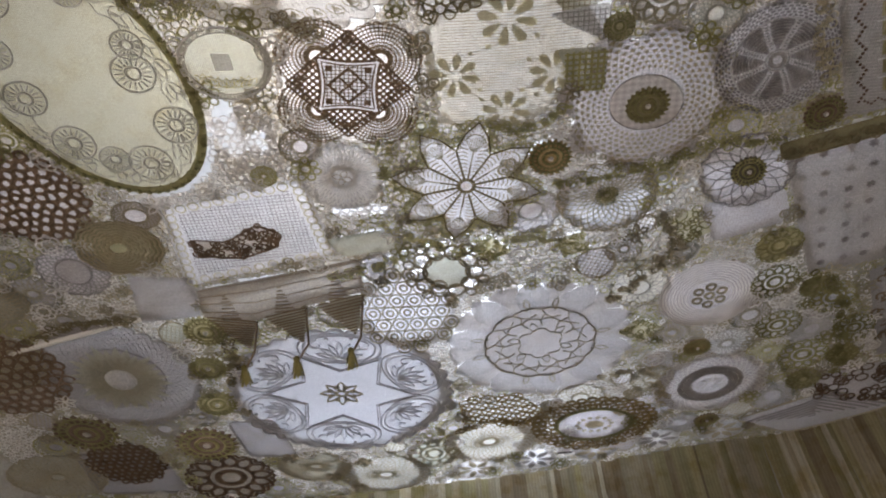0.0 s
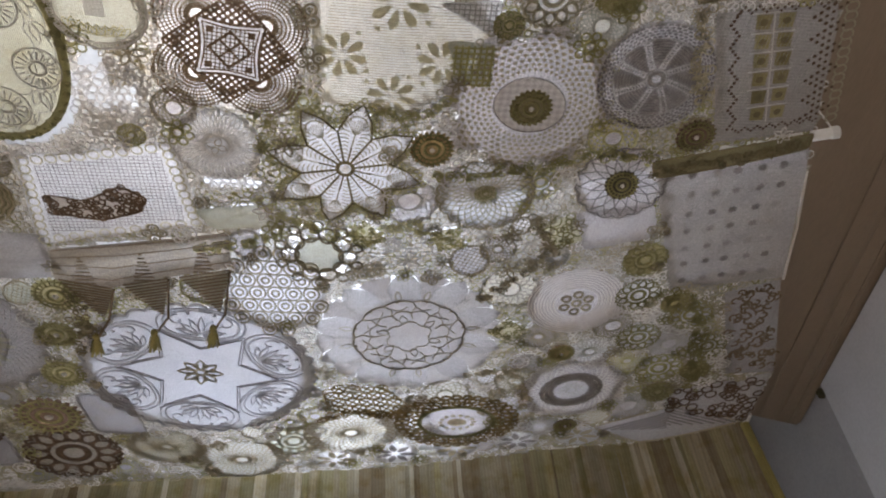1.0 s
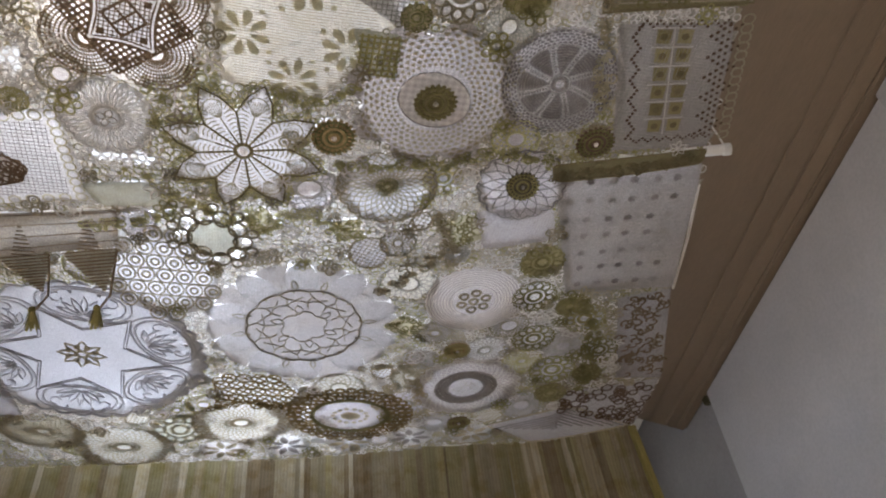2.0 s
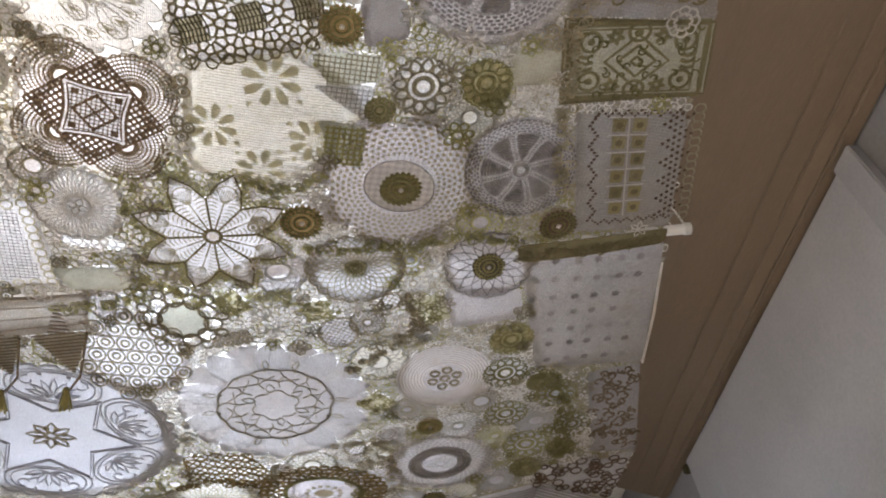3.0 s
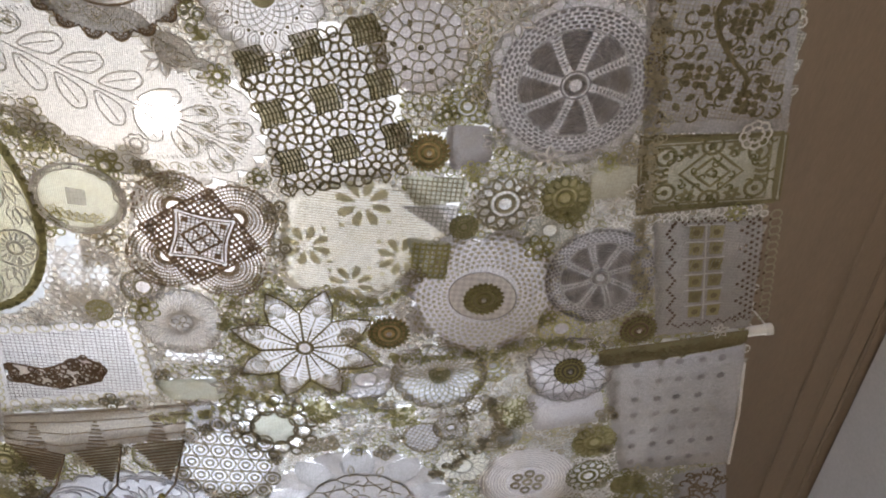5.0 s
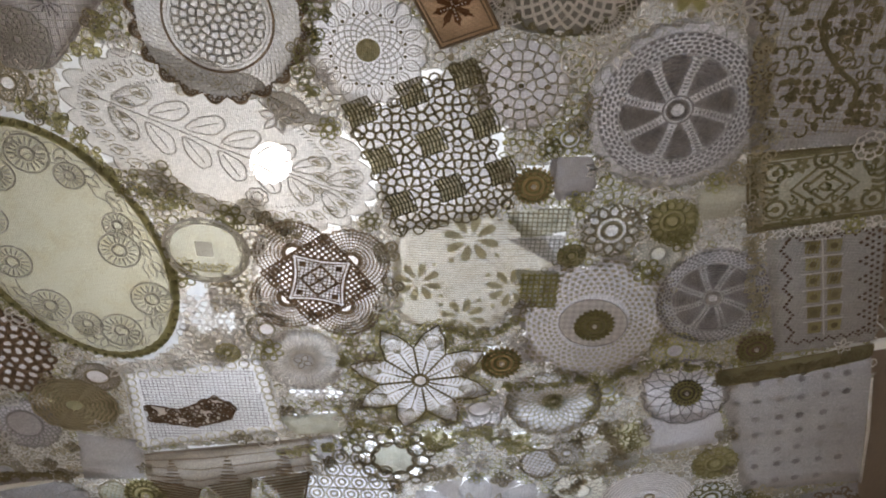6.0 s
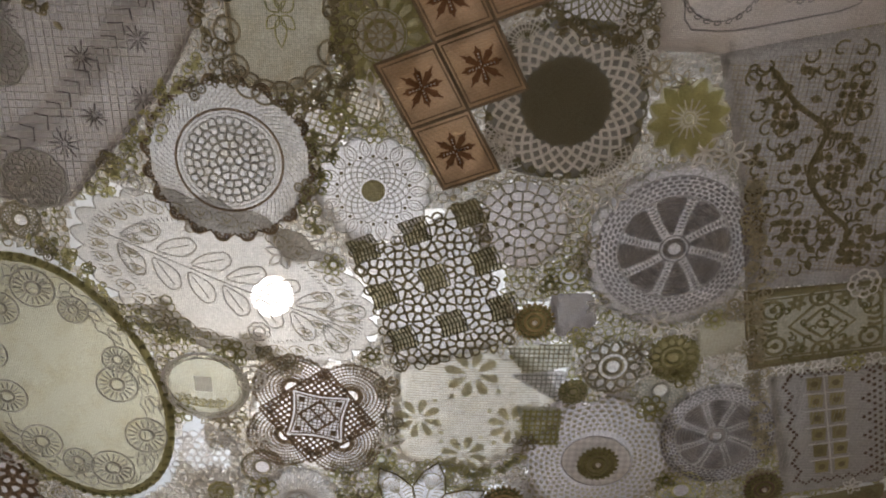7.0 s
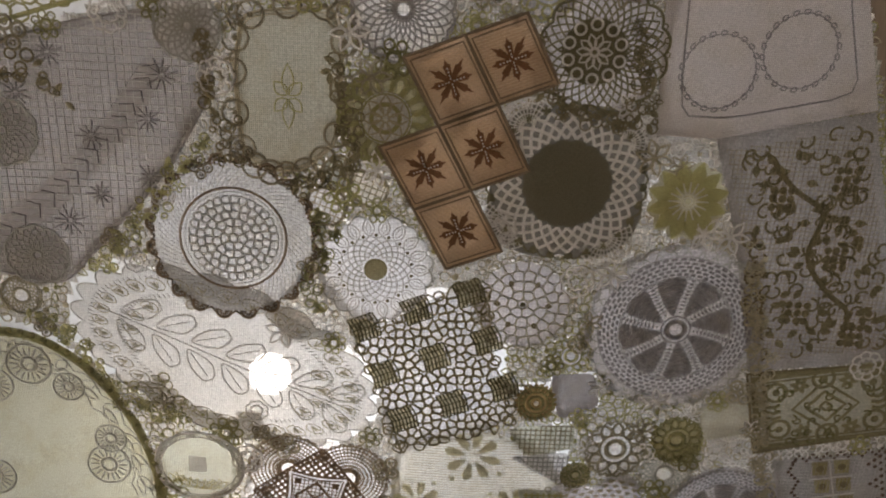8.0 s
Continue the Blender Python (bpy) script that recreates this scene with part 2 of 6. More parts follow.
for x0, z0, x1, z1 in ((-1.35, 1.25, -1.29, 2.75), (0.29, 1.25, 0.35, 2.75), (-1.29, 1.25, 0.29, 1.31), (-1.29, 2.69, 0.29, 2.75), (-0.53, 1.31, -0.47, 2.69)):
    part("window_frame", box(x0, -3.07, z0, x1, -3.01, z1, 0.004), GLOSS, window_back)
part("window_sill", box(-1.42, -3.0, 1.20, 0.42, -2.88, 1.245, 0.006), GLOSS, window_back)
wall_far = new("wall_far", None)
tagged(wall_far, "grey plastered wall behind the striped curtain", "wall", kind="structure")
part("wall_face", box(-2.55, 3.7, 0, 2.6, 3.8, 2.8), GREYWALL, wall_far)
part("wall_face", box(-2.55, 3.7, 2.8, -0.6, 3.8, 3.5), GREYWALL, wall_far)
part("wall_face", box(0.6, 3.7, 2.8, 2.6, 3.8, 3.5), GREYWALL, wall_far)
part("wall_face", box(-0.6, 3.7, 3.42, 0.6, 3.8, 3.5), GREYWALL, wall_far)
window = tagged(new("window_1", None), "bright high window above the lace canopy", "window", kind="structure")
part("pane", box(-0.6, 3.76, 2.8, 0.6, 3.77, 3.42), DAYLIGHT, window)
part("window_frame", box(-0.6, 3.69, 2.8, -0.55, 3.75, 3.42), GLOSS, window)
part("window_frame", box(0.55, 3.69, 2.8, 0.6, 3.75, 3.42), GLOSS, window)
part("window_frame", box(-0.55, 3.69, 2.8, 0.55, 3.75, 2.84), GLOSS, window)
part("window_frame", box(-0.55, 3.69, 3.38, 0.55, 3.75, 3.42), GLOSS, window)

# the brown boxed beam along the wall, with its cornice
beam = tagged(new("ceiling_beam", None), "brown painted boxed ceiling beam with a moulded cornice", "beam", kind="structure")
E0 = wall_x(-2.9)
part("beam_box", prism([(0.80, -2.9), (E0, -2.9), (2.076, 2.995), (1.861, 2.922), (0.80, 2.56)], SOFFIT, 3.49, 0.004), WOOD, beam)


def along(name, inner, outer, z0, y0, y1, material, parent, bevel=0.006):
    """A moulding strip beside the wall, between two distances from it."""
    return part(name, prism([(wall_x(y0) - inner, y0), (wall_x(y0) - outer, y0), (wall_x(y1) - outer, y1), (wall_x(y1) - inner, y1)], z0, SOFFIT - 0.001, bevel), material, parent)


along("cornice_strip", 0.205, 0.120, SOFFIT - 0.008, -2.9, 2.90, WOOD, beam, 0.003)
along("cornice_strip", 0.1205, 0.055, SOFFIT - 0.014, -2.9, 2.92, WOOD, beam, 0.005)
along("cornice_strip", 0.0555, 0.004, SOFFIT - 0.022, -2.9, 2.94, WOOD, beam, 0.006)

casing = tagged(new("door_casing", None), "white gloss-painted flat casing board on the wall", "door casing")
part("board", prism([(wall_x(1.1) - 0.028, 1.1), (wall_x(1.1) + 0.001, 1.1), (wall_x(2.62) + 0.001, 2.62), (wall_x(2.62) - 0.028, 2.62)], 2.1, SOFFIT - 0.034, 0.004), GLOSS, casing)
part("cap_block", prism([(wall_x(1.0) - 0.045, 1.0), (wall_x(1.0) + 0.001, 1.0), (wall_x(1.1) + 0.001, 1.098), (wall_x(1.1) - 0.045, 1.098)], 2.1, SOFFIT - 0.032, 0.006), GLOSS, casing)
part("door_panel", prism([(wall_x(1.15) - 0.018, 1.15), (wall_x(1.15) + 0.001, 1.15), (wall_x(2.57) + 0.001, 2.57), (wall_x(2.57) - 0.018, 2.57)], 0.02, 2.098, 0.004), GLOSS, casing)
part("bracket", box(wall_x(2.66) - 0.03, 2.645, SOFFIT - 0.07, wall_x(2.66) - 0.001, 2.675, SOFFIT - 0.034, 0.004), T_DARK, beam, "small dark bracket")

# the bare bulb over the cloth
bulb = tagged(new("light_bulb", None), "lit round bulb hanging above the lace canopy", "light bulb")
bulb.location = BULB
glass = part("glass", lathe([(0.004, -0.050), (0.024, -0.044), (0.043, -0.024), (0.050, 0.0), (0.044, 0.022), (0.026, 0.042), (0.016, 0.048)]), BULBGLASS, bulb, smooth=True)
glass.visible_shadow = False
part("socket", lathe([(0.016, 0.042), (0.019, 0.046), (0.019, 0.085), (0.008, 0.095)]), PLASTIC, bulb)
part("cable", tube([(0, 0, 0.09), (0.002, 0, 0.25), (0, 0, 0.432)], 0.003), PLASTIC, bulb)

# ---- the lace canopy ----
ZC = 2.75
TAU = math.tau
canopy = tagged(new("lace_canopy", None), "patchwork canopy of old crochet doilies sewn together, hung flat overhead", "canopy")
canopy.location = (0, 0, ZC)
COVER, POLYS = [], []


def drape(x, y):
    """Height of the cloth over its level, by place."""
    s = x * 0.26 + y - 1.355
    fold = 0.010 * np.exp(-((s / 0.05) ** 2))
    sag = 0.008 * np.sin(2.3 * x + 0.7) * np.sin(2.9 * y + 0.4) + 0.004 * np.sin(9.0 * x + 3.0 * y) + 0.003 * np.sin(5.0 * x - 11.0 * y)
    return fold + sag


class Lace:
    """Threads and cloth pieces laid on the canopy. Local shapes have radius 1 and are turned, stretched and set in place."""

    def __init__(self, x, y, r, turn=0.0, flat=1.0, layer=1.0):
        self.x, self.y, self.r, self.flat, self.layer = x, y, r, flat, layer
        self.c, self.s = math.cos(radians(turn)), math.sin(radians(turn))
        self.v, self.f, self.n = [], [], 0

    def put(self, pts):
        p = np.asarray(pts, float).reshape(-1, 2) * (self.r, self.r * self.flat)
        return np.stack([p[:, 0] * self.c - p[:, 1] * self.s, p[:, 0] * self.s + p[:, 1] * self.c], 1)

    def join(self, verts, faces):
        self.v.append(np.asarray(verts, float))
        self.f += [tuple(i + self.n for i in f) for f in faces]
        self.n += len(verts)

    def strip(self, pts, w=0.003, closed=False, h=0.0012):
        """A thread: a low ridge along the points, w metres wide."""
        p = self.put(pts)
        ahead = np.roll(p, -1, 0) - np.roll(p, 1, 0)
        if not closed:
            ahead[0], ahead[-1] = p[1] - p[0], p[-1] - p[-2]
        ahead /= np.linalg.norm(ahead, axis=1)[:, None] + 1e-9
        side = np.stack([-ahead[:, 1], ahead[:, 0]], 1) * w / 2
        k = len(p)
        rows = np.concatenate([np.c_[p + side, np.zeros(k)], np.c_[p, np.full(k, -h)], np.c_[p - side, np.zeros(k)]])
        last = k if closed else k - 1
        faces = []
        for i in range(last):
            j = (i + 1) % k
            faces += [(i, j, k + j, k + i), (k + i, k + j, 2 * k + j, 2 * k + i)]
        self.join(rows, faces)

    def fill(self, pts, rings=3, dip=0.0, centre=None):
        """A piece of cloth inside a closed line."""
        p = self.put(pts)
        mid = p.mean(0) if centre is None else self.put([centre])[0]
        k = len(p)
        rows = [np.c_[mid + (p - mid) * (i / rings), np.full(k, -dip * (1 - (i / rings) ** 2))] for i in range(1, rings + 1)]
        rows = np.concatenate([[[*mid, -dip]], *rows])
        faces = [(0, 1 + i, 1 + (i + 1) % k) for i in range(k)]
        for g in range(rings - 1):
            a, b = 1 + g * k, 1 + (g + 1) * k
            faces += [(a + i, b + i, b + (i + 1) % k, a + (i + 1) % k) for i in range(k)]
        self.join(rows, faces)

    def dot(self, x, y, r, n=8, h=0.002):
        a = np.arange(n) * TAU / n
        q = r / self.r
        p = np.stack([x + q * np.cos(a), y + q * np.sin(a) / self.flat], 1)
        p = self.put(p)
        m = self.put([(x, y)])
        rows = np.concatenate([np.c_[p, np.zeros(n)], np.c_[m + (p - m) * 0.6, np.full(n, -h * 0.8)], np.c_[m, [-h]]])
        faces = [(i, (i + 1) % n, n + (i + 1) % n, n + i) for i in range(n)] + [(n + i, n + (i + 1) % n, 2 * n) for i in range(n)]
        self.join(rows, faces)

    def mesh(self, name, parent, material, label="", own=True):
        v = np.concatenate(self.v)
        v[:, 2] += drape(v[:, 0] + self.x, v[:, 1] + self.y) - 0.0016 * self.layer
        if parent is canopy:
            base = float(drape(self.x, self.y))
            v[:, 2] -= base
            place = (self.x, self.y, base)
        else:
            v[:, 2] -= parent.location[2]
            v[:, 0] += self.x - parent.location[0]
            v[:, 1] += self.y - parent.location[1]
            place = (0, 0, 0)
        me = bpy.data.meshes.new(name)
        me.from_pydata(v.tolist(), [], self.f)
        me.materials.append(material)
        me.polygons.foreach_set("use_smooth", [True] * len(me.polygons))
        ob = new(name, me)
        ob.parent, ob.location = parent, place
        return tagged(ob, label, kind="stuff" if name in THREADS else "")


THREADS = {"crochet", "filet_net", "net", "filet", "chain_lace", "petal_rib", "stitching", "lace_loop", "floral_ring", "eyelet", "lacing", "knitting", "cross_stitch", "middle_panel", "ring_lace", "stitch_round", "weft", "vine", "woven_scroll", "wreath_loop", "relief_oval", "petal_fringe", "leaf_stitching", "knot_mesh", "scroll_edge", "picot_ground", "gap_lace"}


def ring(r, n=40, a0=0.0, x=0.0, y=0.0):
    a = a0 + np.arange(n) * TAU / n
    return np.stack([x + r * np.cos(a), y + r * np.sin(a)], 1)


def wavy(r, waves, depth, n=0, power=1.0):
    n = n or waves * 8
    a = np.arange(n) * TAU / n
    q = r + depth * np.abs(np.sin(a * waves / 2)) ** power
    return np.stack([q * np.cos(a), q * np.sin(a)], 1)


def pol(r, a):
    return (r * math.cos(a), r * math.sin(a))


def diamond_net(g, r0, r1, n, rows, w=0.0025):
    """Slanting meshes between two rings."""
    rr = np.linspace(r0, r1, rows + 1)
    for sign in (1, -1):
        for i in range(n):
            a = i * TAU / n + sign * np.arange(rows + 1) * 0.5 * TAU / n
            g.strip(np.stack([rr * np.cos(a), rr * np.sin(a)], 1), w)


def loops(g, r, n, size, w=0.0025, a0=0.0, k=10):
    for i in range(n):
        x, y = pol(r, a0 + i * TAU / n)
        g.strip(ring(size, k, 0, x, y), w, True)


def leaf_line(a, r0, r1, wide, n=14, lean=0.0):
    """The outline of a petal that points outwards at angle a."""
    s = np.linspace(0, 1, n // 2 + 1)
    half = wide * np.sin(np.pi * s ** 0.85)
    u = np.r_[r0 + (r1 - r0) * s, (r0 + (r1 - r0) * s)[-2:0:-1]]
    v = np.r_[half, -half[-2:0:-1]] + lean * (u - r0)
    return np.stack([u * math.cos(a) - v * math.sin(a), u * math.sin(a) + v * math.cos(a)], 1)


def grid_fill(g, inside, cell, w=0.0022, x0=-1.0, x1=1.0, y0=-1.0, y1=1.0):
    """Straight threads both ways, kept where inside(x, y) holds."""
    for axis in (0, 1):
        lo, hi, a, b = (x0, x1, y0, y1) if axis == 0 else (y0, y1, x0, x1)
        for c in np.arange(lo, hi + 1e-6, cell):
            t = np.arange(a, b + 1e-6, cell / 2)
            p = np.stack([np.full(len(t), c), t] if axis == 0 else [t, np.full(len(t), c)], 1)
            ok = np.array([inside(x, y) for x, y in p])
            start = None
            for i in range(len(t) + 1):
                if i < len(t) and ok[i]:
                    start = i if start is None else start
                elif start is not None:
                    if i - start > 1:
                        g.strip(p[[start, (start + i - 1) // 2, i - 1]] if i - start > 2 else p[start:i], w)
                    start = None


def in_poly(poly):
    q = np.asarray(poly, float)

    def inside(x, y):
        a, b = q, np.roll(q, -1, 0)
        hit = ((a[:, 1] > y) != (b[:, 1] > y)) & (x < (b[:, 0] - a[:, 0]) * (y - a[:, 1]) / (b[:, 1] - a[:, 1] + 1e-12) + a[:, 0])
        return bool(hit.sum() % 2)

    return inside


def mask_poly(poly, X, Y):
    """The same test for whole arrays."""
    q = np.asarray(poly, float)
    odd = np.zeros(np.shape(X), bool)
    for (ax, ay), (bx, by) in zip(q, np.roll(q, -1, 0)):
        odd ^= ((ay > Y) != (by > Y)) & (X < (bx - ax) * (Y - ay) / (by - ay + 1e-12) + ax)
    return odd


def smooth_poly(poly, n=8, round_off=0.0):
    """Points along a closed outline, with slightly eased corners and uneven edges."""
    q = np.asarray(poly, float)
    out = []
    for a, b in zip(q, np.roll(q, -1, 0)):
        for s in np.arange(n) / n:
            out.append(a + (b - a) * s)
    out = np.array(out)
    for _ in range(int(round_off)):
        out = (np.roll(out, 1, 0) + 2 * out + np.roll(out, -1, 0)) / 4
    return out


def cover(x, y, r):
    COVER.append((x, y, r))


def disc(name, x, y, r, cloth, label, layer=2.0, turn=0.0, flat=1.0, edge=None):
    """The ground cloth of a round piece."""
    g = Lace(x, y, r, turn, flat, layer)
    g.fill(ring(1.0, 48) if edge is None else edge, 5)
    cover(x, y, r * max(0.7, min(1.0, flat)))
    return g.mesh(name, canopy, cloth, label)


def crochet(parent, x, y, r, layer, material, draw, name="crochet", turn=0.0, flat=1.0, label=""):
    g = Lace(x, y, r, turn, flat, layer)
    draw(g)
    return g.mesh(name, parent, material, label)


def patch(name, poly, cloth, label, layer=2.0, hem=None, ease=3):
    """A cut piece of cloth with a stitched hem."""
    q = np.asarray(poly, float)
    mid = q.mean(0)
    g = Lace(mid[0], mid[1], 1.0, layer=layer)
    line = smooth_poly(q - mid, 8, ease)
    g.fill(line, 6)
    ob = g.mesh(name, canopy, cloth, label)
    size = np.sqrt(np.linalg.norm(q - mid, axis=1)).mean() ** 2
    POLYS.append(q)
    if hem is not None:
        h = Lace(mid[0], mid[1], 1.0, layer=layer + 0.6)
        h.strip(line, 0.0055, True, 0.002)
        h.strip(line * 0.95, 0.0025, True)
        h.mesh("hem", ob, hem)
    return ob, mid


# backing net over the whole canopy, with open gaps in it
GAPS = [(0.282, 2.231, 0.030, 0.05), (-0.033, 1.353, 0.024, 0.03), (0.322, 2.392, 0.034, 0.022), (-0.432, 0.975, 0.030, 0.085), (-0.19, 1.235, 0.075, 0.022), (-0.375, 1.02, 0.03, 0.03), (0.03, 1.47, 0.02, 0.02), (-0.06, 1.52, 0.018, 0.02)] + [(-0.009 + 0.078 * math.cos(k * 0.785), 1.455 + 0.078 * math.sin(k * 0.785), 0.017, 0.017) for k in range(8)]
EDGE = [(0.70, -0.30), (0.754, -0.10), (0.825, 0.066), (0.93, 0.40), (0.985, 0.696), (1.075, 1.006), (1.115, 1.15), (1.20, 1.526), (1.35, 1.93), (1.375, 2.225), (1.03, 2.352), (0.57, 2.447), (0.174, 2.518), (-0.46, 2.563), (-1.10, 2.62), (-1.75, 2.66), (-1.60, 1.5), (-1.35, 0.25), (-0.68, 0.008), (-0.50, -0.05), (-0.10, -0.20)]


def backing():
    cell = 0.0125
    xs, ys = np.arange(-1.78, 1.42, cell), np.arange(-0.32, 2.70, cell)
    X, Y = np.meshgrid(xs, ys)
    rng = np.random.default_rng(3)
    X, Y = X + rng.uniform(-0.003, 0.003, X.shape), Y + rng.uniform(-0.003, 0.003, Y.shape)
    Z = drape(X, Y)
    nx = len(xs)
    CX, CY = np.meshgrid(xs[:-1] + cell / 2, ys[:-1] + cell / 2)
    ok = mask_poly(EDGE, CX, CY)
    for a, b, r in COVER:
        ok &= np.hypot(CX - a, CY - b) > r * 0.94
    for q in POLYS:
        ok &= ~mask_poly(q.mean(0) + (q - q.mean(0)) * 0.93, CX, CY)
    wob = 0.25 * np.sin(40 * CX + 23 * CY) + 0.2 * np.sin(61 * CY - 35 * CX)
    for a, b, ra, rb in GAPS:
        ok &= ((CX - a) / ra) ** 2 + ((CY - b) / rb) ** 2 > 1 + wob
    keep = [(int(k), int(k) + 1, int(k) + nx + 1, int(k) + nx) for k in (np.argwhere(ok) @ (nx, 1))]
    me = bpy.data.meshes.new("backing_net")
    me.from_pydata(np.stack([X.ravel(), Y.ravel(), Z.ravel()], 1).tolist(), [], keep)
    bm = bmesh.new()
    bm.from_mesh(me)
    bmesh.ops.delete(bm, geom=[v for v in bm.verts if not v.link_faces], context="VERTS")
    bm.to_mesh(me)
    bm.free()
    me.materials.append(BACKING)
    me.polygons.foreach_set("use_smooth", [True] * len(me.polygons))
    ob = new("backing_net", me)
    ob.parent = canopy
    tagged(ob, "thin cream backing net with worn gaps")


# ---- kinds of doily ----
def wheel(x, y, r, turn, outer):
    """Round filet doily: grey meshes in white net, eight dense vanes and curved ladder spokes."""
    d = disc("wheel_doily", x, y, r * outer, LILAC, "large grey-white crochet doily with eight wheel vanes", edge=wavy(0.95, 24, 0.05))
    bend = 0.22

    def bow(q, t):
        return pol(q, t + bend * (q - 0.16))

    for i in range(8):
        a = i * TAU / 8
        pts = [bow(0.19, a + 0.30), bow(0.40, a + 0.13), bow(0.70, a + 0.09), bow(0.72, a + 0.38), bow(0.70, a + 0.69), bow(0.40, a + 0.65), bow(0.19, a + 0.49)]
        crochet(d, x, y, r, 3.2, VANE, lambda g: g.fill(smooth_poly(pts, 4, 1), 2), "vane", turn)

    def holes(g):
        # the open meshes of the outer band and between the rungs of the spokes
        for k, q in enumerate(np.linspace(0.755, 0.955, 5)):
            for i in range(54):
                t, w = (i + 0.5 * (k % 2)) * TAU / 54, 0.36 * TAU / 54
                g.fill([bow(q - 0.017, t - w), bow(q - 0.017, t + w), bow(q + 0.017, t + w * 0.9), bow(q + 0.017, t - w * 0.9)], 1)
        for i in range(8):
            a = i * TAU / 8
            for q in np.linspace(0.24, 0.68, 10):
                w = 0.05 * (0.24 / q + 0.4)
                g.strip([bow(q, a - w), bow(q, a + w)], 0.0030, False, 0.001)

    crochet(d, x, y, r, 3.6, MESHGREY, holes, "filet_net", turn)

    def rounds(g):
        for q in np.linspace(0.30, 0.70, 9):
            g.strip(ring(q, 56), 0.0016, True)
        for q in (0.72, 0.985):
            g.strip(ring(q, 64), 0.0022, True)

    crochet(d, x, y, r, 4, T_GREY, rounds, "crochet", turn)

    def hub(g):
        g.strip(ring(0.115, 24), 0.010, True, 0.004)
        g.strip(ring(0.185, 24), 0.003, True, 0.002)

    crochet(d, x, y, r, 5, T_GREY, hub, "hub", turn)

    def frill(g):
        for i in range(36):
            a = i * TAU / 36
            g.strip([pol(1.0, a - 0.12), pol(1.08, a - 0.06), pol(1.145, a + 0.02), pol(1.08, a + 0.10), pol(1.0, a + 0.16)], 0.0024)
        g.strip(wavy(1.10, 36, 0.05, 288), 0.0026, True)

    if outer > 1.05:
        crochet(d, x, y, r, 4, T_MIST, frill, "frill", turn)


def rosette_button(x, y, r, dark, label, layer=7.0):
    """A small toothed rosette with a bead in the middle."""
    g = Lace(x, y, r, 13, 1.0, layer)
    g.fill(wavy(0.86, 22, 0.16, 176), 3, 0.003)
    ob = g.mesh("rosette", canopy, dark, label)
    cover(x, y, r)

    def work(g):
        g.strip(ring(0.82, 40), r * 0.10, True, 0.003)
        g.strip(ring(0.58, 32), r * 0.09, True, 0.003)
        for i in range(22):
            a = i * TAU / 22
            g.strip([pol(0.60, a), pol(0.98, a)], r * 0.07, False, 0.003)
        g.strip(ring(0.33, 24), r * 0.14, True, 0.005)

    crochet(ob, x, y, r, layer + 1.5, T_OLIVE, work, "teeth")
    crochet(ob, x, y, r, layer + 3, T_WHITE, lambda g: g.dot(0, 0, r * 0.13, 10, 0.005), "bead", label="pale bead")
    return ob


def ring_flower(x, y, r, thread, cloth, label, layer=4.0, petals=10):
    """A little flower of rings round an open middle."""
    ob = disc("ring_flower", x, y, r * 0.95, cloth, label, layer)

    def work(g):
        g.strip(ring(0.30, 20), r * 0.16, True, 0.004)
        g.strip(ring(0.52, 28), r * 0.08, True, 0.003)
        for i in range(petals):
            g.strip(leaf_line(i * TAU / petals, 0.5, 0.97, 0.17, 10), r * 0.09, True, 0.002)
        g.strip(wavy(0.92, petals * 2, 0.10), r * 0.08, True)

    crochet(ob, x, y, r, layer + 1, thread, work, "petal_ring")
    return ob


def spider(parent, x, y, r, thread, layer, n=12):
    def work(g):
        for i in range(n):
            a = i * TAU / n
            g.strip([pol(0.18, a), pol(0.6, a), pol(1.0, a)], 0.005 if i % 2 else 0.0035, False, 0.002)
        g.strip(ring(0.2, 14), 0.004, True)

    crochet(parent, x, y, r, layer, thread, work, "spider_flower")


def net_doily(x, y, r, thread, cloth, label, n=36, rows=8, layer=3.0, flat=1.0, turn=0.0, edge=14, inner=0.15):
    ob = disc("net_doily", x, y, r, cloth, label, layer, turn, flat, wavy(0.94, edge, 0.07))

    def work(g):
        diamond_net(g, inner, 0.92, n, rows, 0.0032)
        g.strip(ring(inner, 24), 0.006, True, 0.003)
        g.strip(wavy(0.93, edge, 0.08), 0.005, True, 0.002)
        loops(g, 0.97, edge * 2, 0.045, 0.0024)

    crochet(ob, x, y, r, layer + 1, thread, work, "crochet", turn, flat)
    return ob


